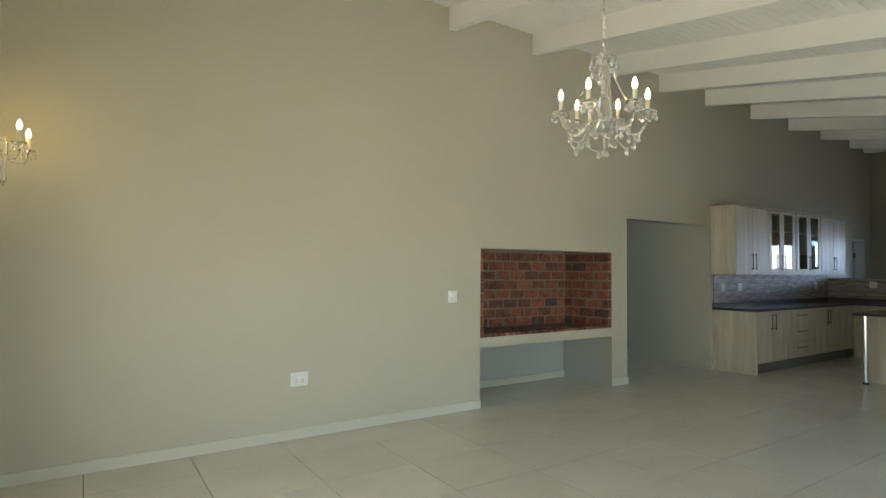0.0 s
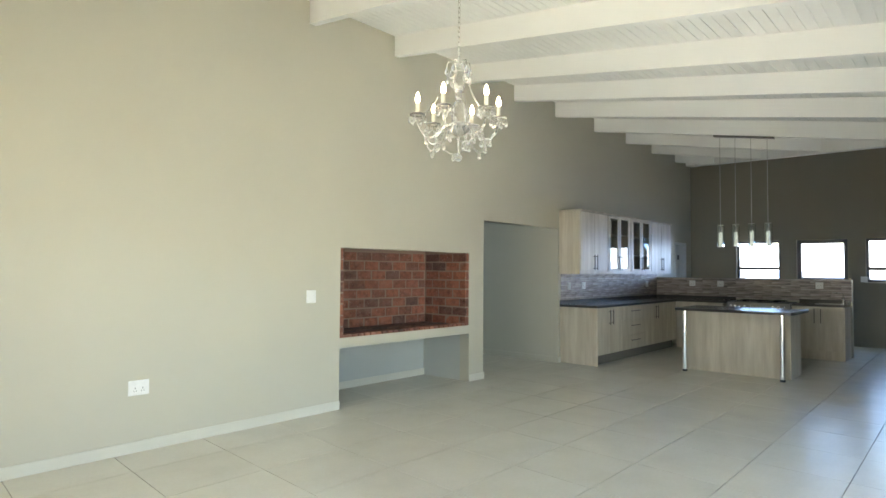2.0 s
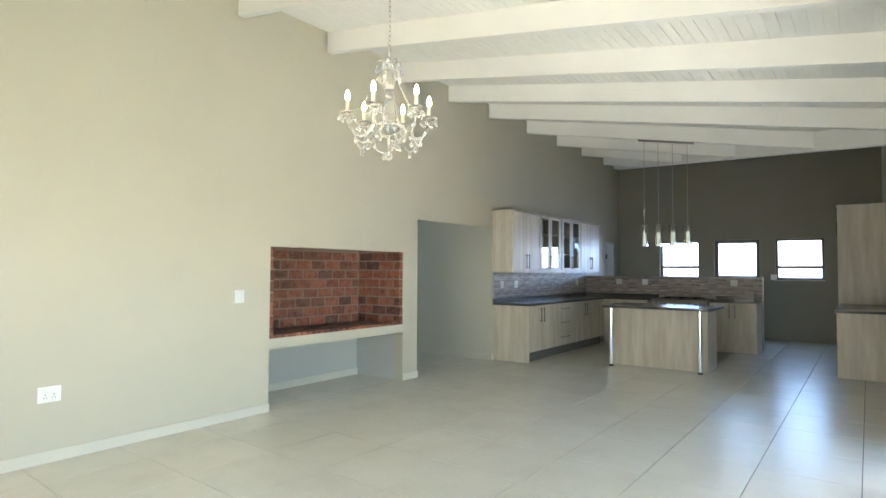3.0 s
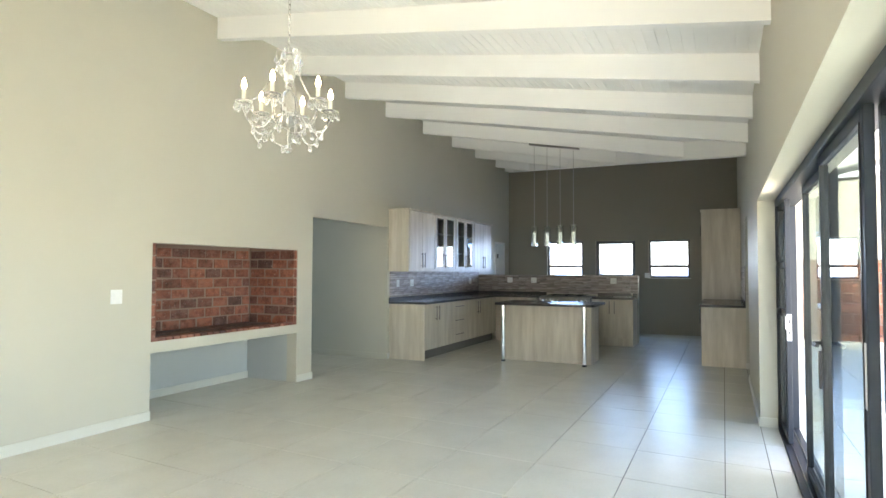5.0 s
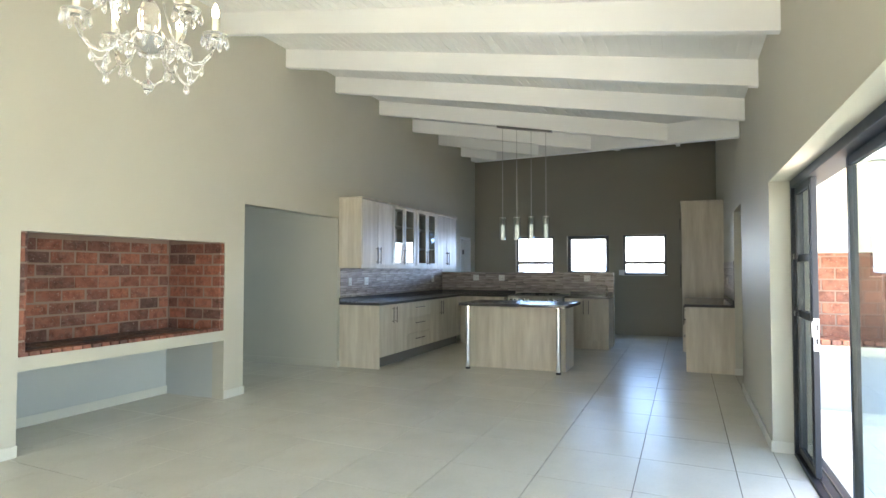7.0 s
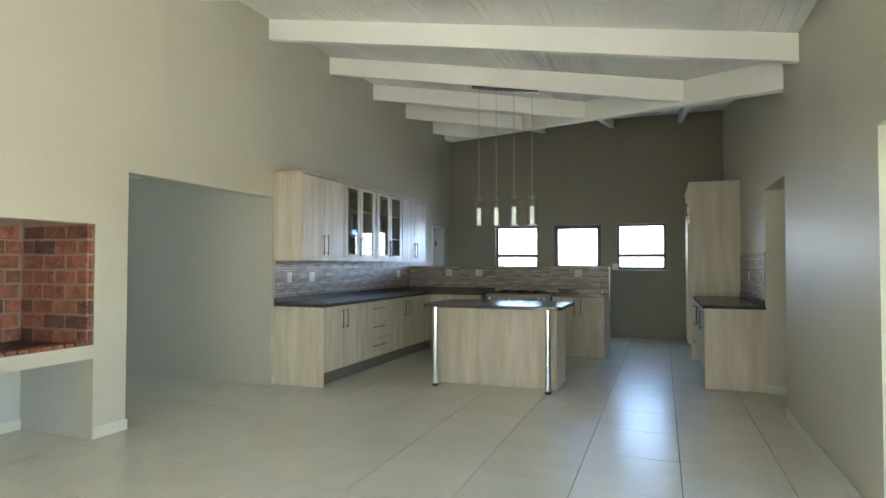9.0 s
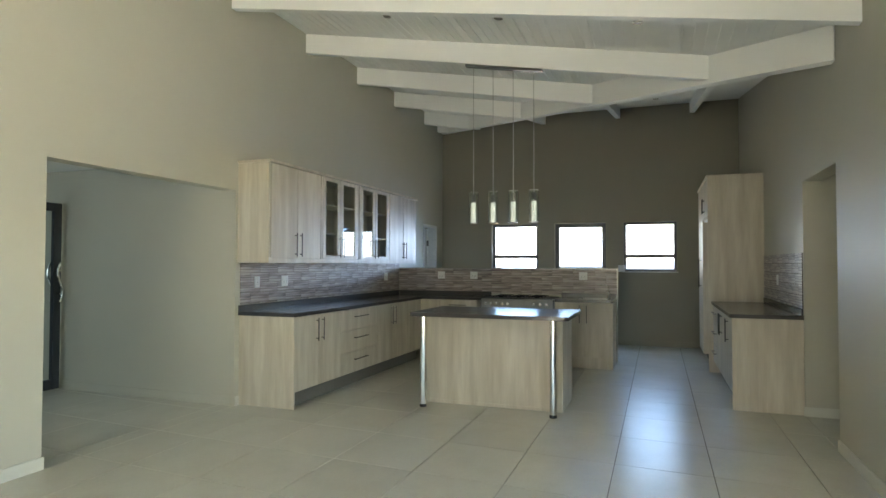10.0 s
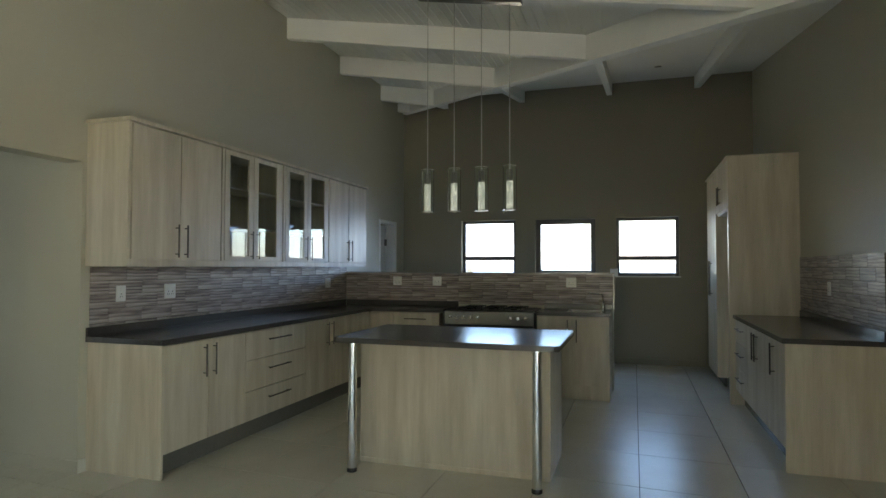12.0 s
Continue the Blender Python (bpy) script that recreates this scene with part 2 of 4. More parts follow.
def mesh_of(name, bm, material, smooth=False):
    bmesh.ops.recalc_face_normals(bm, faces=bm.faces)
    me = bpy.data.meshes.new(name)
    bm.to_mesh(me)
    bm.free()
    me.materials.append(material)
    if smooth:
        me.shade_smooth()
        me.set_sharp_from_angle(angle=radians(40))
    return me


def part(name, bm, material, parent=None, label="", smooth=False):
    ob = new(name, mesh_of(name, bm, material, smooth))
    if parent is not None:
        ob.parent = parent
        ob.matrix_parent_inverse = world_of(parent).inverted()
    if label:
        tagged(ob, label)
    return ob


def world_of(ob):
    m = ob.matrix_basis.copy()
    if ob.parent is not None:
        m = world_of(ob.parent) @ ob.matrix_parent_inverse @ m
    return m


def thing(name, at, label, category, group=""):
    ob = new(name)
    ob.location = at
    ob.empty_display_size = 0.1
    return tagged(ob, label, category, group)


def boxes(name, material, parent, items, bevel=0.0, label="", smooth=False):
    bm = bmesh.new()
    for it in items:
        box(bm, *it, bevel=bevel)
    return part(name, bm, material, parent, label, smooth)


def structure(name, bm, material, label="", smooth=False):
    return tagged(part(name, bm, material, None, label, smooth), kind="structure")


# ---- the room's shape ----
XW, XE = -0.14, 14.0          # west and east walls
YN, YS = 4.90, -0.185          # long north wall, south wall with the sliding doors
T = 0.15
VX0 = 8.54                    # foot of the valley on the south wall


def ceil_a(y):
    return 3.145 + 0.178 * (y - YS)


def ceil_b(x):
    return 3.145 + 0.1654 * (x - VX0)


def ceil_z(x, y):
    return max(ceil_a(y), ceil_b(x))


def valley_x(y):
    return VX0 + (y - YS) * (XE - VX0) / (YN - YS)


def wall(name, axis, a0, a1, b0, b1, material, openings=(), top=None, cuts=(), ztop=4.3, label=""):
    """A wall along x or y from a0 to a1, between b0 and b1, with openings (from, to, low, high)."""
    aa = sorted({a0, a1, *cuts, *[v for o in openings for v in o[:2]]})
    zz = sorted({0.0, ztop, *[v for o in openings for v in o[2:]]})
    def solid(i, j):
        if not (0 <= i < len(aa) - 1 and 0 <= j < len(zz) - 1):
            return False
        am, zm = (aa[i] + aa[i + 1]) / 2, (zz[j] + zz[j + 1]) / 2
        return not any(o[0] < am < o[1] and o[2] < zm < o[3] for o in openings)
    bm = bmesh.new()
    def pt(a, b, z):
        x, y = (a, b) if axis == "x" else (b, a)
        if z == ztop and top is not None:
            z = top(x, y)
        return (x, y, z)
    def quad(*ps):
        bm.faces.new([bm.verts.new(pt(*p)) for p in ps])
    for i in range(len(aa) - 1):
        for j in range(len(zz) - 1):
            if not solid(i, j):
                continue
            p, q, r, s = aa[i], aa[i + 1], zz[j], zz[j + 1]
            quad((p, b0, r), (q, b0, r), (q, b0, s), (p, b0, s))
            quad((p, b1, r), (q, b1, r), (q, b1, s), (p, b1, s))
            if not solid(i - 1, j):
                quad((p, b0, r), (p, b1, r), (p, b1, s), (p, b0, s))
            if not solid(i + 1, j):
                quad((q, b0, r), (q, b1, r), (q, b1, s), (q, b0, s))
            if not solid(i, j - 1):
                quad((p, b0, r), (q, b0, r), (q, b1, r), (p, b1, r))
            if not solid(i, j + 1):
                quad((p, b0, s), (q, b0, s), (q, b1, s), (p, b1, s))
    bmesh.ops.remove_doubles(bm, verts=bm.verts, dist=0.0005)
    return structure(name, bm, material, label)


lid = lambda x, y: ceil_z(min(max(x, XW), XE), min(max(y, YS), YN)) + 0.06
BR0, BR1 = 3.87, 5.95         # built-in brick grill niche
OP0, OP1 = 6.245, 8.14        # opening to the passage
wall_north = wall("wall_north", "x", XW - T, XE + T, YN, YN + T, WALL,
                  [(BR0, BR1, 0.715, 1.64), (BR0, BR1, 0.0, 0.612), (OP0, OP1, 0.0, 2.08), (13.02, 13.68, 0.0, 2.07)], lid,
                  label="smooth taupe painted long wall with a grill niche and a wide opening")
SD0, SD1, SDH = 0.75, 6.12, 2.03
wall_south = wall("wall_south", "x", XW - T, XE + T, YS - T, YS, WALL,
                  [(SD0, SD1, 0.0, SDH), (8.52, 9.60, 0.0, 2.12)], lid, cuts=(VX0,),
                  label="taupe painted wall with glazed sliding doors and a doorway")
WINDOWS = ((3.08, 3.93), (1.90, 2.78), (0.76, 1.61))
# East wall: its backlit dimness is put into the paint colour
wall_east = wall("wall_east", "y", YS, YN, XE, XE + 0.22, SHADED_WALL,
                 [(a, b, 1.25, 2.09) for a, b in WINDOWS], lid, label="taupe kitchen wall with three windows, backlit shade put into its colour")
# The wide opening here is invented to let the west fill lamp in
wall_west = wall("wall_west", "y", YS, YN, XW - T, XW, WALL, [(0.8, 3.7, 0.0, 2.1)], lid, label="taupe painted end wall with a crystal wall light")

# Floor slab and the passage's floor
bm = bmesh.new()
box(bm, XW - T, XE + 0.22, YS - T, YN + 0.95, -0.12, -0.009)
box(bm, 5.0, 8.3, YN + 0.95, 9.2, -0.12, -0.009)
box(bm, 8.3, 10.0, -3.2, YS - T, -0.12, -0.009)
floor = structure("floor", bm, GROUT, "cream porcelain tiled floor with thin dark grout lines")


# Ceiling: tongue and groove boards, two slopes meeting in a valley, one mesh
def board(bm, quad, thick=0.012):
    low = [bm.verts.new((x, y, z)) for x, y, z in quad]
    high = [bm.verts.new((x, y, z + thick)) for x, y, z in quad]
    bm.faces.new(low)
    bm.faces.new(high[::-1])
    for k in range(4):
        bm.faces.new((low[k], high[k], high[(k + 1) % 4], low[(k + 1) % 4]))


bm = bmesh.new()
pitch, gap = 0.095, 0.007
y = YS - 0.01
while y < YN:
    a, b = y + gap / 2, min(y + pitch - gap / 2, YN + 0.01)
    xa, xb = min(valley_x(a), XE + 0.02), min(valley_x(b), XE + 0.02)
    board(bm, [(XW - 0.01, a, ceil_a(a)), (xa, a, ceil_a(a)), (xb, b, ceil_a(b)), (XW - 0.01, b, ceil_a(b))])
    y += pitch
x = VX0
while x < XE:
    a, b = x + gap / 2, min(x + pitch - gap / 2, XE + 0.01)
    ya, yb = (YS + (v - VX0) * (YN - YS) / (XE - VX0) for v in (a, b))
    board(bm, [(a, YS - 0.01, ceil_b(a)), (b, YS - 0.01, ceil_b(b)), (b, yb, ceil_b(b)), (a, ya, ceil_b(a))])
    x += pitch
# backing above the boards, closed as the roof
for quad in ([(XW - T, YS - T), (VX0, YS - T), (VX0, YS), (XE, YN), (XE, YN + T), (XW - T, YN + T)],
             [(VX0, YS - T), (XE + 0.22, YS - T), (XE + 0.22, YN + T), (XE, YN + T), (XE, YN), (VX0, YS)]):
    g = (lambda px, py: ceil_a(py)) if quad[0][0] < 0 else (lambda px, py: ceil_b(px))
    low = [bm.verts.new((px, py, g(px, py) + 0.008)) for px, py in quad]
    high = [bm.verts.new((px, py, g(px, py) + 0.16)) for px, py in quad]
    bm.faces.new(low)
    bm.faces.new(high[::-1])
    n = len(quad)
    for k in range(n):
        bm.faces.new((low[k], high[k], high[(k + 1) % n], low[(k + 1) % n]))
ceiling = structure("ceiling", bm, WHITE, "white tongue and groove boarded sloping ceiling")


# Beams
def prism(bm, plan, z_low, z_high):
    low = [bm.verts.new((px, py, z_low(px, py))) for px, py in plan]
    high = [bm.verts.new((px, py, z_high(px, py))) for px, py in plan]
    bm.faces.new(low)
    bm.faces.new(high[::-1])
    n = len(plan)
    for k in range(n):
        bm.faces.new((low[k], high[k], high[(k + 1) % n], low[(k + 1) % n]))


def beam(name, plan, z_low, z_high, label, group=""):
    bm = bmesh.new()
    prism(bm, plan, z_low, z_high)
    ob = part(name, bm, WHITE)
    return tagged(ob, label, "ceiling beam", group)


BEAMS = [-0.02, 1.13, 2.29, 3.45, 4.60, 5.83, 6.94, 8.05, 9.33, 10.58, 11.79, 13.06, 13.72]
BW = 0.075
SOUTH_ENDS = {6.94: 6.64, 5.83: 5.38, 4.60: 4.11, 3.45: 2.90, 2.29: 1.70, 1.13: 0.50, 8.05: 7.87}   # the beams run slightly askew
for bx in BEAMS:
    y_at = lambda v: YS + (v - VX0) * (YN - YS) / (XE - VX0)
    s0, s1 = max(YS - 0.02, y_at(bx)), max(YS - 0.02, y_at(bx + BW))
    sx = SOUTH_ENDS.get(bx, bx)
    beam("ceiling_beam", [(sx, s0), (sx + BW, s1), (bx + BW, YN + 0.02), (bx, YN + 0.02)],
         lambda px, py: ceil_a(py) - 0.225, lambda px, py: ceil_a(py) - 0.001,
         "white painted timber beam across the sloping ceiling", "ceiling beams")
for by in (0.47, 1.65, 2.93, 4.15):
    v0, v1 = valley_x(by), valley_x(by + BW)
    beam("ceiling_beam", [(v0, by), (XE + 0.02, by), (XE + 0.02, by + BW), (v1, by + BW)],
         lambda px, py: ceil_b(px) - 0.17, lambda px, py: ceil_b(px) - 0.001,
         "white painted timber beam behind the valley beam", "ceiling beams")
d = Vector((XE - VX0, YN - YS, 0)).normalized()
n_ = Vector((d.y, -d.x, 0)) * 0.04
p0, p1 = Vector((VX0, YS, 0)) - d * 0.03, Vector((XE, YN, 0)) + d * 0.02
beam("valley_beam", [tuple((p0 - n_)[:2]), tuple((p0 + n_)[:2]), tuple((p1 + n_)[:2]), tuple((p1 - n_)[:2])],
     lambda px, py: ceil_a(py) - 0.27 + 0.012 * (py - YS), lambda px, py: max(ceil_a(py), ceil_b(px)) - 0.004,
     "white painted diagonal valley beam meeting the cross beams")

# Passage behind the long wall, side room behind the south wall: plain closing walls
bm = bmesh.new()
box(bm, OP1, OP1 + T, YN + T, 9.2, 0, 2.6)
structure("passage_wall", bm, WALL, "plain taupe passage wall")
bm = bmesh.new()
box(bm, 4.9, 5.05, YN + 1.0, 9.2, 0, 2.6)
box(bm, 4.9, OP1 + T, 9.2, 9.35, 0, 2.6)
box(bm, 4.9, OP0 - 0.1, YN + 0.97, YN + 1.0, 0, 2.6)
box(bm, OP0 - 0.15, OP0 - 0.002, YN + T, YN + 1.0, 0, 2.6)
structure("passage_wall", bm, WALL, "plain taupe passage wall")
bm = bmesh.new()
box(bm, 4.9, OP1 + T, YN + T, 9.35, 2.38, 2.5)
structure("ceiling_passage", bm, WHITE, "flat white passage ceiling")
bm = bmesh.new()
box(bm, 9.602, 9.75, -3.2, YS - T, 0, 2.6)
box(bm, 8.2, 9.75, -3.35, -3.2, 0, 2.6)
box(bm, 8.37, 8.518, -3.2, YS - T, 0, 2.6)
structure("side_passage_wall", bm, WALL, "plain taupe wall of the side passage")
bm = bmesh.new()
box(bm, 8.33, 9.75, -3.35, YS - T, 2.5, 2.6)
structure("ceiling_side_passage", bm, WHITE, "flat white ceiling of the side passage")
bm = bmesh.new()
for q in ((12.9, 13.05, YN + T, 7.5), (13.65, 13.8, YN + T, 7.5), (12.9, 13.8, 7.5, 7.65)):
    box(bm, *q, 0, 2.6)
box(bm, 12.9, 13.8, YN + T, 7.65, 2.5, 2.6)
structure("rear_passage_wall", bm, WALL, "plain wall of the rear passage")

# Half wall behind the kitchen units
HW = 12.0
bm = bmesh.new()
box(bm, HW, HW + 0.12, 1.59, YN, 0, 1.30, 0.003)
structure("half_wall", bm, WALL, "low taupe wall behind the kitchen units")


# Skirting: tile strips
def skirting(items, name="baseboard", material=None, label="off-white tiled skirting"):
    bm = bmesh.new()
    for it in items:
        box(bm, *it, 0, 0.085, bevel=0.003)
    return structure(name, bm, material or SKIRT, label)


S = 0.012
skirting([(XW + S, BR0 + 0.004, YN - S, YN), (BR1 - 0.004, OP0 + S, YN - S, YN)])
skirting([(OP0, OP0 + S, YN, YN + T), (OP1 - S, OP1, YN - S, 9.2)], material=WALL, label="taupe painted skirting of the passage")
skirting([(OP1 - S, OP1 + 0.06, YN - S, YN)])
skirting([(XW, XW + S, YS, 0.8), (XW, XW + S, 3.7, YN)])
skirting([(XW + S, SD0, YS, YS + S), (SD1 - S, 8.52 + S, YS, YS + S), (SD1 - S, SD1, YS - T + 0.012, YS), (8.52, 8.52 + S, YS - T, YS), (9.59, 9.602, -3.2, YS + S)])
# kitchen end skirting takes the same darkened colour in place of shade
skirting([(12.12, XE, YN - S, YN), (XE - S, XE, 0.45, YN - S)], material=SHADED_WALL, label="skirting of the kitchen wall, shade put into its colour")
skirting([(BR0, BR1, YN + 0.78, YN + 0.79)])


# ---- the brick grill niche ----
ND = 0.80                     # depth of the niche
bm = bmesh.new()
y0, y1 = YN + T, YN + ND
box(bm, BR0 - 0.12, BR1 + 0.12, y1, y1 + 0.12, 0, 1.95)
box(bm, BR0 - 0.12, BR0, y0, y1, 0, 1.95)
box(bm, BR1, BR1 + 0.12, y0, y1, 0, 1.95)
box(bm, BR0, BR1, y0, y1, 1.80, 1.95)
structure("niche_surround", bm, ALCOVE, "plastered surround behind the grill niche")
grill = thing("brick_grill", (4.91, YN, 0.59), "indoor grill niche lined with red clay bricks over a slab", "fireplace")
boxes("slab", WALL, grill, [(BR0 + 0.001, BR1 - 0.001, YN + 0.001, y1, 0.614, 0.672)], 0.002, "taupe plastered slab under the brick hearth")
boxes("front_band", WALL, grill, [(BR0 + 0.001, BR1 - 0.001, YN + 0.001, YN + 0.012, 0.672, 0.713)], 0, "")
for bed in ((BR0 + 0.002, BR1 - 0.002, YN + 0.014, y1, 0.673, 0.715), (BR0, BR1, y1 - 0.071, y1 - 0.002, 0.7155, 1.80),
            (BR0 + 0.001, BR0 + 0.055, YN + 0.016, y1 - 0.0715, 0.7155, 1.80), (BR1 - 0.055, BR1 - 0.001, YN + 0.016, y1 - 0.0715, 0.7155, 1.80)):
    boxes("mortar_bed", MORTAR, grill, [bed], 0, "brownish mortar between the bricks")

# ---- sliding doors ----
YD = -0.385                   # inner face of the aluminium doors


def glazed_leaf(name, x0, x1, yc, z0, z1, stile=0.085, rails=(), label="", parent=None):
    ob = thing(name, ((x0 + x1) / 2, yc, z0), label, "sliding door", "glazed door leaves") if parent is None else parent
    d0, d1 = yc - 0.018, yc + 0.018
    bm = bmesh.new()
    for it in ((x0, x0 + stile, d0, d1, z0, z1), (x1 - stile, x1, d0, d1, z0, z1),
               (x0 + stile, x1 - stile, d0, d1, z0, z0 + stile), (x0 + stile, x1 - stile, d0, d1, z1 - stile, z1)):
        box(bm, *it, bevel=0.003)
    for r in rails:
        box(bm, x0 + stile, x1 - stile, d0 + 0.004, d1 - 0.004, r, r + 0.05, bevel=0.003)
    part("door_frame", bm, ALU, ob, "charcoal aluminium door frame")
    for it in ((x0 + stile, x0 + stile + 0.012, d0 - 0.004, d1 + 0.004, z0 + stile, z1 - stile), (x1 - stile - 0.012, x1 - stile, d0 - 0.004, d1 + 0.004, z0 + stile, z1 - stile)):
        bm = bmesh.new()
        box(bm, *it)
        part("glazing_bead", bm, BLACK, ob)
    g = boxes("glass_pane", DOOR_GLASS, ob, [(x0 + stile - 0.01, x1 - stile + 0.01, yc - 0.003, yc + 0.003, z0 + stile - 0.01, z1 - stile + 0.01)], 0, "clear glass pane")
    g.visible_shadow = False
    return ob


bm = bmesh.new()
for it in ((SD0, SD1, YD - 0.10, YD + 0.06, 0.0, 0.022), (SD0, SD1, YD - 0.10, YD + 0.06, SDH - 0.06, SDH),
           (SD0, SD0 + 0.05, YD - 0.10, YD + 0.06, 0.022, SDH - 0.06), (SD1 - 0.05, SD1, YD - 0.10, YD + 0.06, 0.022, SDH - 0.06)):
    box(bm, *it, bevel=0.004)
door_track = part("door_1", bm, ALU, None, "charcoal aluminium sliding door frame with floor track")
tagged(door_track, kind="structure")
boxes("track_groove", STEEL, door_track, [(SD0 + 0.05, SD1 - 0.05, YD - 0.052, YD - 0.046, 0.022, 0.030), (SD0 + 0.05, SD1 - 0.05, YD + 0.01, YD + 0.016, 0.022, 0.030)])
Z0, Z1 = 0.03, SDH - 0.062
side = glazed_leaf("side_light", 5.48, 6.075, YD + 0.018, Z0, Z1, 0.05, (1.02, 1.42), "narrow fixed glazed side light in charcoal aluminium with two rails")
leaf2 = glazed_leaf("door_leaf", 3.56, 4.78, YD - 0.03, Z0, Z1, 0.05, (), "glazed sliding door leaf in charcoal aluminium with black pull handle")
leaf3 = glazed_leaf("door_leaf", 2.50, 3.57, YD + 0.022, Z0, Z1, 0.05, (), "glazed sliding door leaf with lever handle in charcoal aluminium")
leaf4 = glazed_leaf("door_leaf", 1.48, 2.54, YD - 0.03, Z0, Z1, 0.05, (), "closed glazed sliding door leaf in charcoal aluminium")
leaf5 = glazed_leaf("door_leaf", 0.81, 1.56, YD + 0.022, Z0, Z1, 0.05, (), "closed glazed sliding door leaf in charcoal aluminium")
boxes("strike_plate", PLASTIC, side, [(5.476, 5.4795, YD, YD + 0.034, 0.84, 1.05)], 0.001, "pale metal strike plate")
boxes("strike_lip", PLASTIC, side, [(5.472, 5.4755, YD + 0.02, YD + 0.044, 0.93, 1.03)], 0.001, "pale metal strike lip")
for zc in (0.885, 0.975):
    boxes("strike_slot", BLACK, side, [(5.4705, 5.4715, YD + 0.008, YD + 0.02, zc, zc + 0.035)], 0.0, "dark slot of the strike plate")
for zl in (1.44, 1.03):
    boxes("window_latch", BLACK, side, [(5.93, 6.0, YD + 0.041, YD + 0.065, zl, zl + 0.038)], 0.003, "black window catch")
boxes("pull_handle", BLACK, leaf2, [(3.72, 3.74, YD + 0.005, YD + 0.036, 0.77, 0.97)], 0.006, "black pull handle")
boxes("end_stop", BLACK, leaf2, [(3.60, 3.69, YD - 0.007, YD - 0.001, Z1 - 0.17, Z1)], 0.002, "black rubber door stop")
boxes("lock_plate", PLASTIC, leaf3, [(2.515, 2.540, YD + 0.0405, YD + 0.043, 0.91, 1.14)], 0.001, "pale lock plate")
bm = bmesh.new()
tube(bm, [(3.545, YD + 0.0405, 1.03), (3.545, YD + 0.046, 1.03)], 0.018, 12)
part("handle_rose", bm, BLACK, leaf3, "", True)
bm = bmesh.new()
tube(bm, [(3.545, YD + 0.042, 1.03), (3.545, YD + 0.078, 1.03), (3.49, YD + 0.083, 1.025), (3.41, YD + 0.078, 1.03)], 0.009)
part("lever_handle", bm, BLACK, leaf3, "black lever handle", True)

# added glazed doors in the end wall, unseen behind the start, around the fill lamp
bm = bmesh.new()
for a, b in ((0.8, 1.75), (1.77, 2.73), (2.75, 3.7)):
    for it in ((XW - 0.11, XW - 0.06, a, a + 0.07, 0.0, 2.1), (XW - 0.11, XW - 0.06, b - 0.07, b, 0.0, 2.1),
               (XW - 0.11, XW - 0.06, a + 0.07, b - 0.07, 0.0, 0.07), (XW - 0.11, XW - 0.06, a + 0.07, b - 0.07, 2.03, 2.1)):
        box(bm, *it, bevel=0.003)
added_door_w = structure("door_3", bm, ALU, "added charcoal aluminium glazed doors in the end wall, out of view")
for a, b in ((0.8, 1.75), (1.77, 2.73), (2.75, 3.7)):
    g = boxes("glass_pane", GLASS, added_door_w, [(XW - 0.088, XW - 0.083, a + 0.065, b - 0.065, 0.065, 2.035)], 0, "clear glass pane")
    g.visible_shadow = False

# ---- east windows ----
for i, (a, b) in enumerate(WINDOWS):
    bm = bmesh.new()
    xf0, xf1 = XE + 0.09, XE + 0.14
    w = 0.045 if i != 1 else 0.075
    for it in ((xf0, xf1, a, a + w, 1.25, 2.09), (xf0, xf1, b - w, b, 1.25, 2.09), (xf0, xf1, a + w, b - w, 1.23, 1.25 + w), (xf0, xf1, a + w, b - w, 2.09 - w, 2.10)):
        box(bm, *it, bevel=0.003)
    if i != 1:
        box(bm, xf0, xf1, a + w, b - w, 1.475, 1.54, bevel=0.003)
    win = part("window_%d" % (i + 1), bm, WINDOW_ALU, None, ("charcoal aluminium window with an opening top sash" if i != 1 else "charcoal aluminium window with one large pane"))
    tagged(win, kind="structure")
    bm = bmesh.new()
    box(bm, XE - 0.012, XE + 0.09, a - 0.02, b + 0.02, 1.232, 1.249, bevel=0.003)
    part("window_sill", bm, SKIRT, win)
    g = boxes("pane", GLASS, win, [(XE + 0.112, XE + 0.117, a + w - 0.005, b - w + 0.005, 1.25 + w - 0.005, 2.09 - w + 0.005)], 0, "clear glass pane")
    g.visible_shadow = False

# inner room door at the far end of the long wall
bm = bmesh.new()
for it in ((13.02, 13.06, YN - 0.012, YN + T + 0.01, 0, 2.07), (13.64, 13.68, YN - 0.012, YN + T + 0.01, 0, 2.07), (13.06, 13.64, YN - 0.012, YN + T + 0.01, 2.03, 2.07)):
    box(bm, *it, bevel=0.004)
fr = structure("door_2", bm, PLASTIC, "white frame of the far door with its leaf standing open")
boxes("door_leaf", PLASTIC, fr, [(13.60, 13.64, YN + T, YN + 0.85, 0.01, 2.02)], 0.003, "white door leaf standing open")
boxes("hinge", STEEL, fr, [(13.585, 13.60, YN + 0.12, YN + 0.16, 1.70, 1.80), (13.585, 13.60, YN + 0.12, YN + 0.16, 0.25, 0.35)], 0.001, "steel hinge")

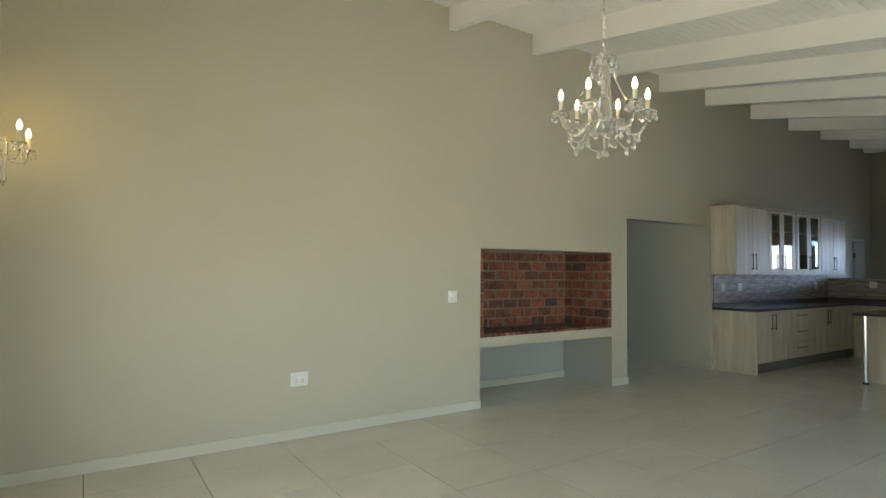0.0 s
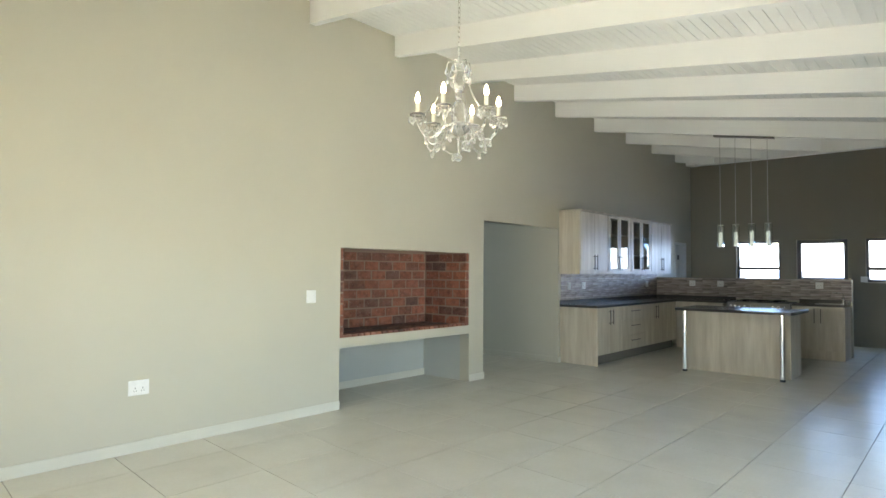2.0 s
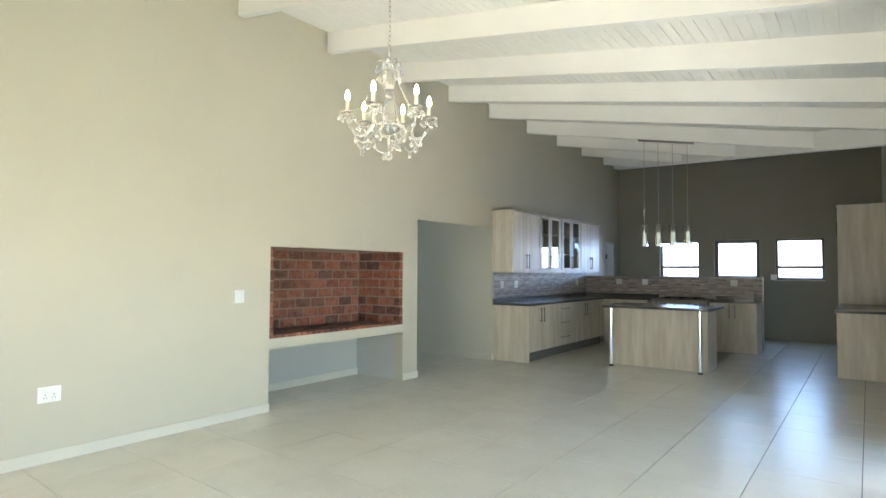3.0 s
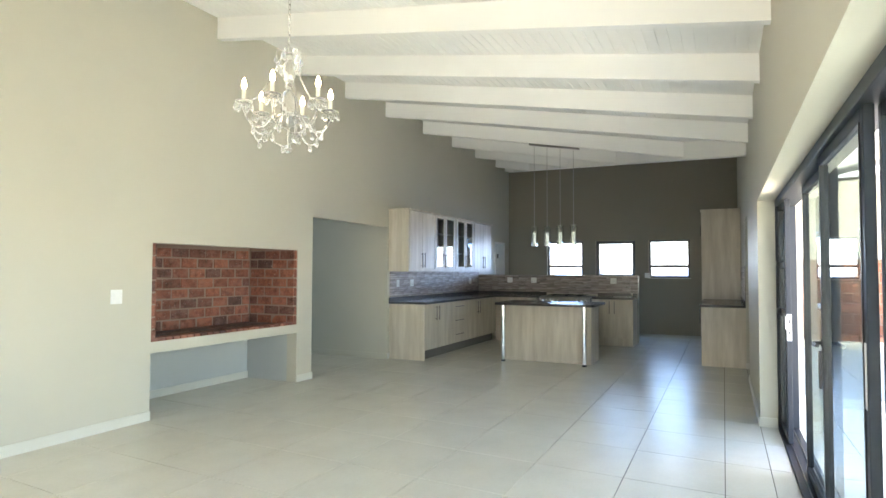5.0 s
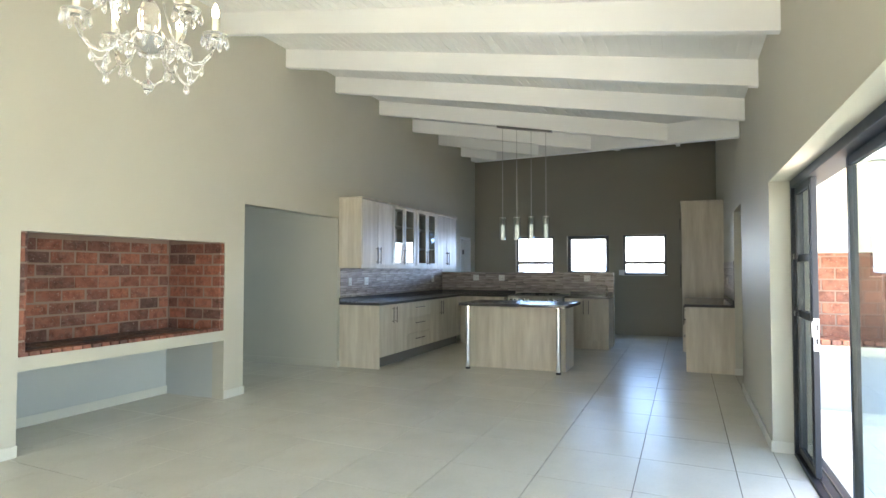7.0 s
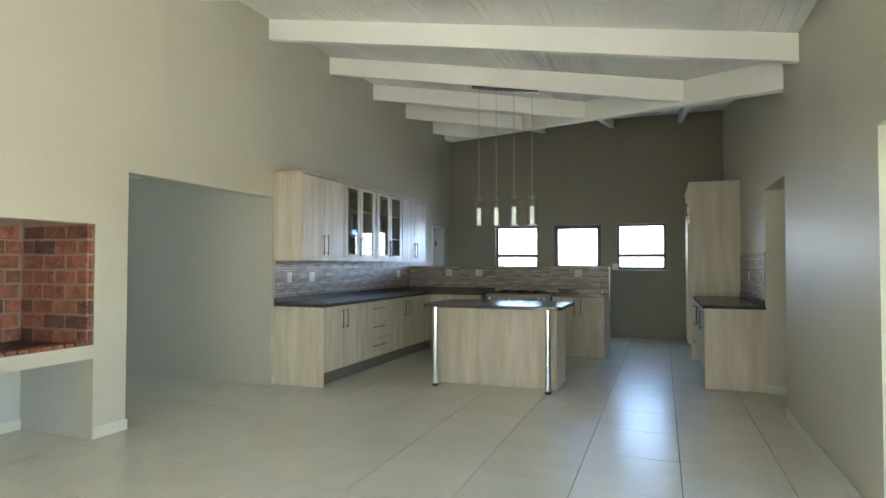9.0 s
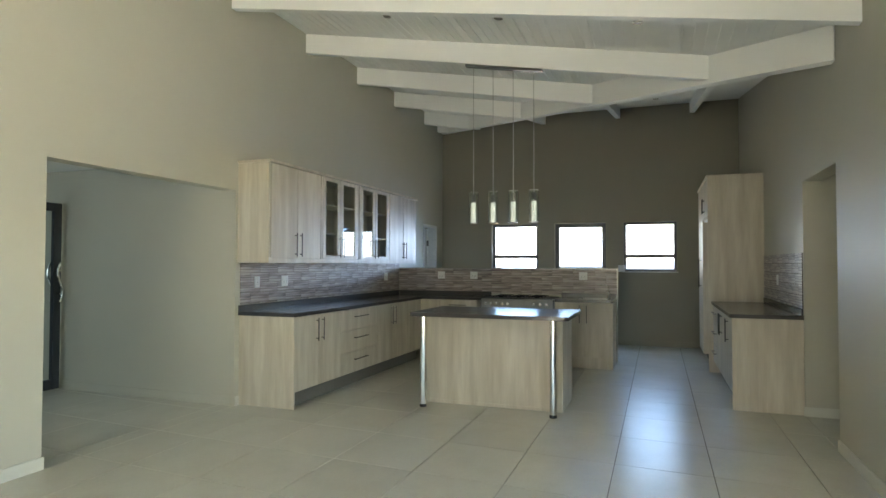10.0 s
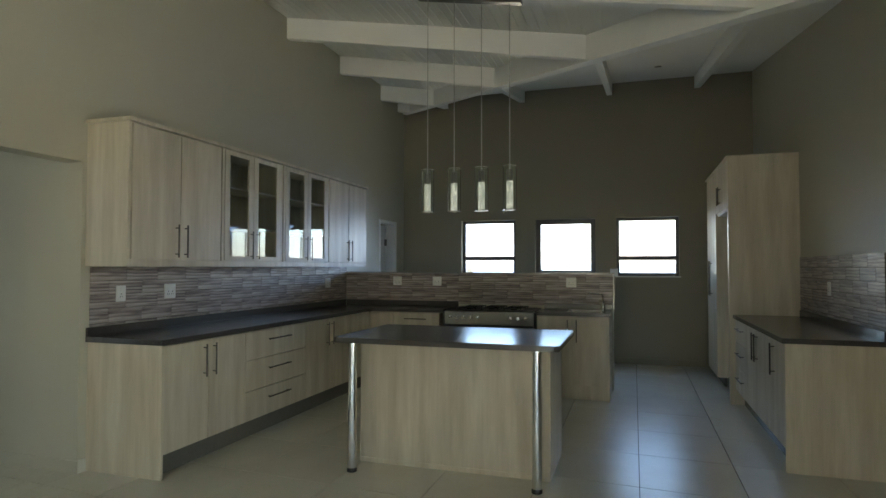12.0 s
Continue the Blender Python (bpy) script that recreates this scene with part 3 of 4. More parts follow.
# open glazed front door in the passage
fd = thing("front_door", (7.6, 7.20, 0), "open glazed door leaf in charcoal aluminium with wavy steel pull handles", "door")
bm = bmesh.new()
for it in ((7.19, 7.28, 7.18, 7.225, 0.012, 2.02), (8.01, 8.10, 7.18, 7.225, 0.012, 2.02), (7.28, 8.01, 7.18, 7.225, 0.012, 0.12), (7.28, 8.01, 7.18, 7.225, 1.93, 2.02)):
    box(bm, *it, bevel=0.003)
part("door_frame", bm, ALU, fd)
boxes("glass_pane", GLASS, fd, [(7.27, 8.02, 7.20, 7.206, 0.11, 1.94)], 0, "clear glass pane").visible_shadow = False
for s, yy in ((-1, 7.125), (1, 7.28)):
    bm = bmesh.new()
    tube(bm, [(8.05 + 0.03 * math.sin(k / 12 * 2 * math.pi), yy, 0.95 + 0.42 * k / 12) for k in range(13)], 0.013)
    tube(bm, [(8.05, yy, 1.04), (8.05, 7.20, 1.04)], 0.008)
    tube(bm, [(8.05, yy, 1.29), (8.05, 7.20, 1.29)], 0.008)
    part("pull_handle", bm, CHROME, fd, "wavy chrome pull handle", True)


# ---- sockets and switches ----
def plate(name, at, face, w, h, label, rockers=2):
    """A wall plate; face is the way it looks: 's' (-y), 'n' (+y), 'w' (-x)."""
    x, y, z = at
    ob = thing(name, at, label, "socket" if name == "wall_socket" else "light switch", "wall plates")
    def bx(u0, u1, v0, v1, d0, d1):
        if face == "s":
            return (x + u0, x + u1, y - d1, y - d0, z + v0, z + v1)
        if face == "n":
            return (x + u0, x + u1, y + d0, y + d1, z + v0, z + v1)
        return (x - d1, x - d0, y + u0, y + u1, z + v0, z + v1)
    boxes("cover", PLASTIC, ob, [bx(-w / 2, w / 2, -h / 2, h / 2, 0.0005, 0.010)], 0.0045, "", True)
    boxes("recess", PLASTIC, ob, [bx(-w * 0.36, w * 0.36, -h * 0.36, h * 0.36, 0.010, 0.012)], 0.0008)
    if name == "wall_socket":
        for k in range(rockers):
            u = (k - (rockers - 1) / 2) * w * 0.36
            boxes("rocker", PLASTIC, ob, [bx(u - 0.008, u + 0.008, h * 0.12, h * 0.30, 0.012, 0.016)], 0.001)
            boxes("socket_hole", BLACK, ob, [bx(u - 0.003, u + 0.003, -h * 0.06, h * 0.02, 0.012, 0.0128), bx(u - 0.011, u - 0.007, -h * 0.24, -h * 0.16, 0.012, 0.0128),
                                      bx(u + 0.007, u + 0.011, -h * 0.24, -h * 0.16, 0.012, 0.0128)])
    else:
        boxes("rocker", PLASTIC, ob, [bx(-w * 0.2, w * 0.2, -h * 0.02, h * 0.26, 0.012, 0.017)], 0.0015)
    return ob


plate("wall_socket", (1.925, YN, 0.492), "s", 0.155, 0.115, "white double wall socket low on the taupe wall")
plate("light_switch", (3.512, YN, 1.148), "s", 0.11, 0.125, "white light switch plate on the taupe wall beside the grill")

# ---- kitchen ----
def bar_handle(parent, p, length, along, out):
    """A slim bar handle on two posts; p is its middle on the door face."""
    a, o = Vector(along), Vector(out)
    p = Vector(p)
    bm = bmesh.new()
    tube(bm, [p + o * 0.03 - a * length / 2, p + o * 0.03 + a * length / 2], 0.006)
    for s in (-1, 1):
        q = p + a * s * (length / 2 - 0.025)
        tube(bm, [q - o * 0.001, q + o * 0.03], 0.0045, 6)
    return part("handle", bm, HANDLE, parent, "brushed steel bar handle", True)


def door_panel(parent, u0, u1, z0, z1, f, face, name="door", t=0.018, glass=False, handle=None, hlen=0.2, drawer=False):
    """A door on plane f; u runs along the front."""
    g = 0.0036
    def bx(a, b, c, d, e0, e1):
        if face == "s":
            return (a, b, f - e1, f - e0, c, d)
        if face == "n":
            return (a, b, f + e0, f + e1, c, d)
        return (f - e1, f - e0, a, b, c, d)
    u0, u1, z0, z1 = u0 + g, u1 - g, z0 + g, z1 - g
    if glass:
        s = 0.062
        items = [bx(u0, u0 + s, z0, z1, 0, t), bx(u1 - s, u1, z0, z1, 0, t), bx(u0 + s, u1 - s, z0, z0 + s * 0.6, 0, t), bx(u0 + s, u1 - s, z1 - s * 0.6, z1, 0, t)]
        ob = boxes(name, WOOD, parent, items, 0.001, "pale oak framed door with clear glass")
        pane = boxes("glass_pane", GLASS, ob, [bx(u0 + s - 0.004, u1 - s + 0.004, z0 + s * 0.6 - 0.004, z1 - s * 0.6 + 0.004, 0.005, 0.009)])
        pane.visible_shadow = False
    else:
        ob = boxes(name, WOOD, parent, [bx(u0, u1, z0, z1, 0, t)], 0.0012)
    out = {"s": (0, -1, 0), "n": (0, 1, 0), "w": (-1, 0, 0)}[face]
    side = (0, 1, 0) if face == "w" else (1, 0, 0)
    if handle is not None:
        u, z = handle
        base = {"s": (u, f - t, z), "n": (u, f + t, z), "w": (f - t, u, z)}[face]
        bar_handle(ob, base, hlen, side if drawer else (0, 0, 1), out)
    return ob


# wall units along the long wall
UF, U0, U1, UZ0, UZ1 = 4.56, 8.19, 11.83, 1.375, 2.342
uppers = [(8.205, 8.652, 9.10, False, "pale oak laminate wall cabinet with two plain doors"),
          (9.13, 9.535, 9.965, True, "pale oak wall cabinet with two glazed doors and an inner shelf"),
          (10.02, 10.44, 10.86, True, "pale oak wall cabinet with two glazed doors and an inner shelf"),
          (10.885, 11.356, 11.83, False, "pale oak laminate wall cabinet with two plain doors")]
for k, (a, m_, b, gl, lab) in enumerate(uppers):
    lo, hi = (U0 if k == 0 else a - 0.014), b + 0.014 if k < 3 else b
    ob = thing("wall_cabinet", ((a + b) / 2, UF, UZ0), lab, "kitchen cabinet", "wall cabinets")
    t = 0.016
    items = [(lo, lo + t, UF, YN - 0.001, UZ0 + 0.045, UZ1), (hi - t, hi, UF, YN - 0.001, UZ0 + 0.045, UZ1),
             (lo + t, hi - t, UF, YN - 0.001, UZ0 + 0.045, UZ0 + 0.06), (lo + t, hi - t, UF, YN - 0.001, UZ1 - t, UZ1),
             (lo + t, hi - t, YN - 0.012, YN - 0.001, UZ0 + 0.06, UZ1 - t)]
    boxes("body", WOOD, ob, items, 0.0)
    if k == 0:
        boxes("end_panel", WOOD, ob, [(U0 - 0.018, U0, UF - 0.02, YN - 0.001, UZ0, UZ1)], 0.001)
    if gl:
        for zz in (1.70, 2.03):
            boxes("shelf", WOOD, ob, [(lo + t, hi - t, UF + 0.02, YN - 0.013, zz, zz + 0.016)], 0.0)
        fillers = [(lo, a + 0.012), (b - 0.012, hi)]
        for p, q in fillers:
            boxes("filler", WOOD, ob, [(p, q, UF - 0.016, UF, UZ0 + 0.047, UZ1)])
        a, b = a + 0.014, b - 0.014
    door_panel(ob, a, m_, UZ0 + 0.047, UZ1 - 0.002, UF - 0.001, "s", glass=gl, handle=(m_ - 0.045, 1.56), hlen=0.24)
    door_panel(ob, m_, b, UZ0 + 0.047, UZ1 - 0.002, UF - 0.001, "s", glass=gl, handle=(m_ + 0.045, 1.56), hlen=0.24)
corn = thing("cabinet_cornice", (10.0, UF, UZ1), "thin projecting top board and light rail of the wall cabinets", "cornice")
boxes("top_board", WOOD, corn, [(U0 - 0.035, U1 + 0.01, UF - 0.045, YN - 0.001, UZ1 + 0.001, UZ1 + 0.026)], 0.002)
boxes("light_rail", WOOD, corn, [(U0, U1, UF - 0.019, UF - 0.001, UZ0, UZ0 + 0.044), (U0, U1, UF, YN - 0.001, UZ0 + 0.028, UZ0 + 0.044)], 0.0)

# base units along the long wall
LF, LX0 = 4.295, 8.20
CT, CH = 0.035, 0.90          # worktop thickness and height
BZ0, BZ1 = 0.15, 0.862


def base_unit(u0, u1, face, f, back, fronts, label, kick=True):
    """fronts: ('door', u0, u1, handle_u) or ('drawer', z0, z1)."""
    m = (u0 + u1) / 2
    at = (m, f, 0) if face != "w" else (f, m, 0)
    ob = thing("base_cabinet", at, label, "kitchen cabinet", "base cabinets")
    lo, hi = min(f, back), max(f, back)
    if face == "w":
        boxes("body", WOOD, ob, [(lo, hi, u0 + 0.0008, u1 - 0.0008, BZ0, BZ1)])
        boxes("plinth", WOOD, ob, [(lo + 0.03, lo + 0.045, u0 + 0.0008, u1 - 0.0008, 0, BZ0)])
    else:
        boxes("body", WOOD, ob, [(u0 + 0.0008, u1 - 0.0008, lo, hi, BZ0, BZ1)])
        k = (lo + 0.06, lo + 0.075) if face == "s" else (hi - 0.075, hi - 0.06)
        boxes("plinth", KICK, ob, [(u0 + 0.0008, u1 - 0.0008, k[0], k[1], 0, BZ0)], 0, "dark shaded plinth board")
    for fr_ in fronts:
        if fr_[0] == "door":
            top_z = fr_[4] if len(fr_) > 4 else BZ1 - 0.004
            door_panel(ob, fr_[1], fr_[2], BZ0, top_z, f, face, handle=(fr_[3], top_z - 0.146) if fr_[3] is not None else None, hlen=0.23)
        elif fr_[0] == "top_drawer":
            door_panel(ob, fr_[1], fr_[2], fr_[3], BZ1 - 0.004, f, face, name="drawer", handle=((fr_[1] + fr_[2]) / 2, 0.79), hlen=0.26, drawer=True)
        else:
            door_panel(ob, u0, u1, fr_[1], fr_[2], f, face, name="drawer", handle=(m if len(fr_) < 4 else fr_[3], (fr_[1] + fr_[2]) / 2 + 0.03), hlen=0.32 if u1 - u0 > 0.6 else 0.2, drawer=True)
    return ob


base_unit(8.225, 9.075, "s", LF, YN - 0.002, [("door", 8.225, 8.655, 8.60), ("door", 8.655, 9.075, 8.70)], "pale oak laminate base cabinet with two doors")
base_unit(9.075, 9.98, "s", LF, YN - 0.002, [("drawer", BZ0, 0.385), ("drawer", 0.385, 0.63), ("drawer", 0.63, BZ1 - 0.004)], "pale oak laminate base cabinet with three drawers")
base_unit(9.98, 10.86, "s", LF, YN - 0.002, [("door", 9.98, 10.42, 10.375), ("door", 10.42, 10.86, 10.465)], "pale oak laminate base cabinet with two doors")
base_unit(10.86, 11.38, "s", LF, YN - 0.002, [("door", 10.86, 11.38, None)], "pale oak laminate corner base cabinet")
ends = thing("cabinet_end_panel", (8.21, 4.6, 0), "full height pale oak end panel of the base cabinets", "kitchen panel")
boxes("edge_band", WOOD, ends, [(LX0 + 0.004, LX0 + 0.024, LF - 0.0225, LF - 0.0205, 0, BZ1)])
boxes("panel", WOOD, ends, [(LX0 + 0.004, LX0 + 0.024, LF - 0.02, YN - 0.001, 0, BZ1)], 0.001)

# units along the half wall
PF = 11.41
base_unit(3.44, 4.295, "w", PF, HW - 0.002, [("top_drawer", 3.44, 3.99, 0.70), ("door", 3.44, 3.99, 3.50, 0.70), ("door", 3.99, 4.27, None)], "pale oak corner base cabinet with a drawer beside the cooker")
base_unit(1.63, 2.355, "w", PF, HW - 0.002, [("door", 1.63, 1.985, 1.94), ("door", 1.985, 2.355, 2.03)], "pale oak laminate sink cabinet with two doors")
pend = thing("cabinet_end_panel", (11.7, 1.58, 0), "full height pale oak end panel beside the half wall", "kitchen panel")
boxes("edge_band", WOOD, pend, [(PF - 0.0225, PF - 0.0205, 1.61, 1.629, 0, BZ1)])
boxes("panel", WOOD, pend, [(PF - 0.02, HW - 0.001, 1.61, 1.629, 0, BZ1)], 0.001)
trim = thing("half_wall_trim", (HW, 1.56, 0), "slim steel trim strip on the end and top of the half wall", "trim")
boxes("strip", STEEL, trim, [(HW - 0.011, HW + 0.003, 1.578, 1.586, 0.90, 1.312), (HW - 0.011, HW + 0.003, 1.586, YN, 1.303, 1.312)])

# worktop, L-shaped in two runs with the cooker between
top_l = thing("worktop", (9.8, 4.6, 0.865), "dark granite-look worktop with upstand along the kitchen wall", "worktop", "worktops")
bm = bmesh.new()
prism(bm, [(LX0 - 0.015, LF - 0.04), (11.385, LF - 0.04), (11.385, 3.39), (HW - 0.001, 3.39), (HW - 0.001, YN - 0.001), (LX0 - 0.015, YN - 0.001)],
      lambda a, b: 0.864, lambda a, b: 0.90)
part("slab", bm, WORKTOP, top_l)
boxes("upstand", WORKTOP, top_l, [(LX0 - 0.015, HW - 0.02, YN - 0.018, YN - 0.001, 0.901, 0.96), (HW - 0.018, HW - 0.001, 3.39, YN - 0.018, 0.901, 0.96)], 0.002)
top_p = thing("worktop", (11.7, 2.0, 0.865), "dark granite-look worktop with upstand beside the cooker", "worktop", "worktops")
SX0, SX1, SY0, SY1 = 11.55, 11.88, 1.70, 2.04
part("slab", frame_ring((11.385, HW - 0.001, 1.605, 2.355), (SX0, SX1, SY0, SY1), 0.864, 0.90), WORKTOP, top_p)
boxes("upstand", WORKTOP, top_p, [(HW - 0.018, HW - 0.001, 1.605, 2.355, 0.901, 0.96)], 0.002)
sink = thing("sink", (11.7, 1.85, 0.8), "small stainless steel inset sink bowl in the dark worktop", "sink")
part("rim", frame_ring((SX0 - 0.012, SX1 + 0.012, SY0 - 0.012, SY1 + 0.012), (SX0, SX1, SY0, SY1), 0.9005, 0.904), STEEL, sink)
boxes("bowl", STEEL, sink, [(SX0, SX1, SY0, SY1, 0.863, 0.866), (SX0, SX0 + 0.003, SY0, SY1, 0.866, 0.90), (SX1 - 0.003, SX1, SY0, SY1, 0.866, 0.90),
                          (SX0 + 0.003, SX1 - 0.003, SY0, SY0 + 0.003, 0.866, 0.90), (SX0 + 0.003, SX1 - 0.003, SY1 - 0.003, SY1, 0.866, 0.90)])
tap = thing("tap", (11.935, 1.74, 0.90), "chrome mixer tap with a squared spout behind the sink", "tap")
bm = bmesh.new()
lathe(bm, [(0.025, 0), (0.025, 0.01), (0.018, 0.015), (0.018, 0.07), (0.012, 0.08)], (11.935, 1.70, 0.9005))
part("base", bm, CHROME, tap, "", True)
bm = bmesh.new()
tube(bm, [(11.935, 1.70, 0.97), (11.935, 1.70, 1.06), (11.93, 1.72, 1.075), (11.90, 1.84, 1.09), (11.895, 1.855, 1.085), (11.895, 1.86, 1.065)], 0.007)
part("spout", bm, CHROME, tap, "", True)
bm = bmesh.new()
tube(bm, [(11.935, 1.70, 0.97), (11.905, 1.68, 1.00)], 0.005)
part("lever", bm, CHROME, tap, "", True)

# cooker
cook = thing("range_cooker", (11.68, 2.87, 0), "stainless steel range cooker with gas hob and eight control knobs", "cooker")
CY0, CY1, CX = 2.375, 3.37, 11.375
boxes("body", STEEL, cook, [(CX + 0.02, HW - 0.03, CY0, CY1, 0.10, 0.895)], 0.003)
boxes("control_panel", STEEL, cook, [(CX - 0.012, CX + 0.019, CY0 + 0.005, CY1 - 0.005, 0.755, 0.89)], 0.006, "brushed steel control panel")
for sy in (CY0 - 0.012, CY1 - 0.003):
    boxes("side_trim", BLACK, cook, [(CX - 0.005, CX + 0.019, sy, sy + 0.015, 0.10, 0.89)])
od = boxes("oven_door", BLACK, cook, [(CX - 0.008, CX + 0.019, CY0 + 0.01, CY1 - 0.01, 0.25, 0.745)], 0.004, "black glass oven door")
bm = bmesh.new()
tube(bm, [(CX - 0.045, CY0 + 0.06, 0.70), (CX - 0.045, CY1 - 0.06, 0.70)], 0.011)
tube(bm, [(CX - 0.045, CY0 + 0.10, 0.70), (CX, CY0 + 0.10, 0.70)], 0.008)
tube(bm, [(CX - 0.045, CY1 - 0.10, 0.70), (CX, CY1 - 0.10, 0.70)], 0.008)
part("handle", bm, CHROME, od, "chrome oven door handle", True)
boxes("storage_drawer", STEEL, cook, [(CX - 0.004, CX + 0.019, CY0 + 0.01, CY1 - 0.01, 0.11, 0.24)], 0.003)
boxes("hob", BLACK, cook, [(CX + 0.0, HW - 0.035, CY0 + 0.01, CY1 - 0.01, 0.896, 0.905)], 0.002, "black gas hob top")
for ky in (2.46, 2.545, 2.63, 2.99, 3.07, 3.15, 3.225, 3.30):
    bm = bmesh.new()
    lathe(bm, [(0.024, -0.0), (0.022, -0.006), (0.019, -0.008), (0.017, -0.028), (0.010, -0.031)], (CX - 0.0125, ky, 0.825), "x", 14)
    part("control_knob", bm, CHROME, cook, "", True)
for cy in (2.62, 2.87, 3.12):
    bm = bmesh.new()
    for px in (11.52, 11.80):
        lathe(bm, [(0.035, 0), (0.035, 0.012), (0.02, 0.016)], (px, cy, 0.906))
        for s in (-0.09, 0.09):
            tube(bm, [(px + s, cy - 0.10, 0.925), (px + s, cy + 0.10, 0.925)], 0.005, 6)
            tube(bm, [(px - 0.10, cy + s, 0.925), (px + 0.10, cy + s, 0.925)], 0.005, 6)
        for sx in (-0.09, 0.09):
            for sy in (-0.09, 0.09):
                tube(bm, [(px + sx, cy + sy, 0.906), (px + sx, cy + sy, 0.925)], 0.005, 6)
    part("pan_support", bm, BLACK, cook, "black cast pan support and burner")

# right-hand units on the south wall
RF = 0.385
RX0, RX1 = 9.62, 11.69
base_unit(9.64, 10.62, "n", RF, YS + 0.002, [("door", 9.64, 10.0, 9.955), ("door", 10.0, 10.62, 10.56)], "pale oak laminate base cabinet with two doors")
base_unit(10.62, 11.05, "n", RF, YS + 0.002, [("door", 10.62, 11.05, 10.665)], "pale oak laminate base cabinet with one door")
base_unit(11.05, RX1, "n", RF, YS + 0.002, [("drawer", BZ0, 0.385), ("drawer", 0.385, 0.63), ("drawer", 0.63, BZ1 - 0.004)], "pale oak laminate base cabinet with three drawers")
rend = thing("cabinet_end_panel", (9.63, 0.1, 0), "pale oak end panel of the base cabinets by the doorway", "kitchen panel")
boxes("edge_band", WOOD, rend, [(RX0, RX0 + 0.019, RF + 0.0185, RF + 0.0205, 0, BZ1)])
boxes("panel", WOOD, rend, [(RX0, RX0 + 0.019, YS + 0.001, RF + 0.018, 0, BZ1)], 0.001)
top_r = thing("worktop", (10.6, 0.1, 0.865), "dark granite-look worktop with upstand beside the tall cupboard", "worktop", "worktops")
boxes("slab", WORKTOP, top_r, [(RX0 - 0.02, RX1 - 0.001, YS + 0.001, RF + 0.04, 0.864, 0.90)], 0.002)
boxes("upstand", WORKTOP, top_r, [(RX0 + 0.01, RX1 - 0.001, YS + 0.001, YS + 0.018, 0.901, 0.96)], 0.002)

# tall cupboard with an open fridge recess
TX0, TX1, TH, TF = 11.71, 13.52, 2.51, RF + 0.05
tall = thing("tall_cupboard", (12.6, 0.1, 0), "tall pale oak laminate cupboard with an open appliance recess", "cupboard")
NA, NB = 11.90, 12.66
boxes("end_panel", WOOD, tall, [(TX0 - 0.019, TX0, YS + 0.001, TF + 0.02, 0, TH)], 0.001)
boxes("body", WOOD, tall, [(TX0, NA, YS + 0.002, TF, 0.0, TH - 0.02), (NB, TX1, YS + 0.002, TF, 0.10, TH - 0.02),
                           (NA, NB, YS + 0.002, TF, 1.98, TH - 0.02)])
boxes("recess_lining", PLASTIC, tall, [(NA, NB, TF - 0.45, TF - 0.006, 1.966, 1.979)], 0, "pale underside edge of the recess")
boxes("recess_back", WOOD, tall, [(NA, NB, YS + 0.002, YS + 0.012, 0.0, 1.966)])
boxes("top_board", WOOD, tall, [(TX0 - 0.03, TX1 + 0.02, YS + 0.001, TF + 0.035, TH - 0.019, TH)], 0.002)
door_panel(tall, TX0, (NA + NB) / 2 + 0.02, 1.99, TH - 0.022, TF, "n", handle=(12.23, 2.16), hlen=0.2)
door_panel(tall, (NA + NB) / 2 + 0.02, NB, 1.99, TH - 0.022, TF, "n", handle=(12.33, 2.16), hlen=0.2)
door_panel(tall, NB, 13.09, 0.10, TH - 0.022, TF, "n", handle=(13.03, 1.24), hlen=0.42)
door_panel(tall, 13.09, TX1, 0.10, TH - 0.022, TF, "n", handle=(13.15, 1.24), hlen=0.42)
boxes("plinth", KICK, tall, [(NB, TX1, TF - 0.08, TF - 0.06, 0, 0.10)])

# island with bar top
isl = thing("kitchen_island", (9.2, 2.55, 0), "pale oak kitchen island with dark bar top on chrome legs", "kitchen island")
IY0, IY1, IX0, IX1 = 1.885, 3.23, 8.97, 9.56
boxes("body", WOOD, isl, [(IX0 + 0.0, IX1, IY0 + 0.05, IY1, 0.0, 0.862)], 0.001)
boxes("end_panel", WOOD, isl, [(IX0 - 0.012, IX1 + 0.012, IY0, IY0 + 0.049, 0.0, 0.862)], 0.0015)
boxes("back_strip", WOOD, isl, [(IX0 - 0.006, IX0 - 0.0005, IY0 + 0.0505, IY1, 0.0, 0.03)], 0.0)
bm = bmesh.new()
px0, px1, py0, py1, r = 8.70, 9.66, 1.80, 3.315, 0.03
prism(bm, [(px0 + r, py0), (px1, py0), (px1, py1), (px0 + r, py1), (px0, py1 - r), (px0, py0 + r)], lambda a, b: 0.864, lambda a, b: 0.90)
part("bar_top", bm, WORKTOP, isl, "dark granite-look bar top with clipped corners")
for ly in (1.94, 3.183):
    bm = bmesh.new()
    lathe(bm, [(0.030, 0.03), (0.030, 0.858)], (8.745, ly, 0), "z", 24)
    leg = part("leg", bm, CHROME, isl, "polished chrome leg", True)
    bm = bmesh.new()
    lathe(bm, [(0.028, 0.0), (0.034, 0.004), (0.034, 0.022), (0.030, 0.03)], (8.745, ly, 0), "z", 24)
    part("foot", bm, BLACK, leg, "black plastic foot", True)
    bm = bmesh.new()
    lathe(bm, [(0.042, 0.857), (0.042, 0.8635)], (8.745, ly, 0), "z", 24)
    part("mounting_plate", bm, CHROME, leg, "", True)

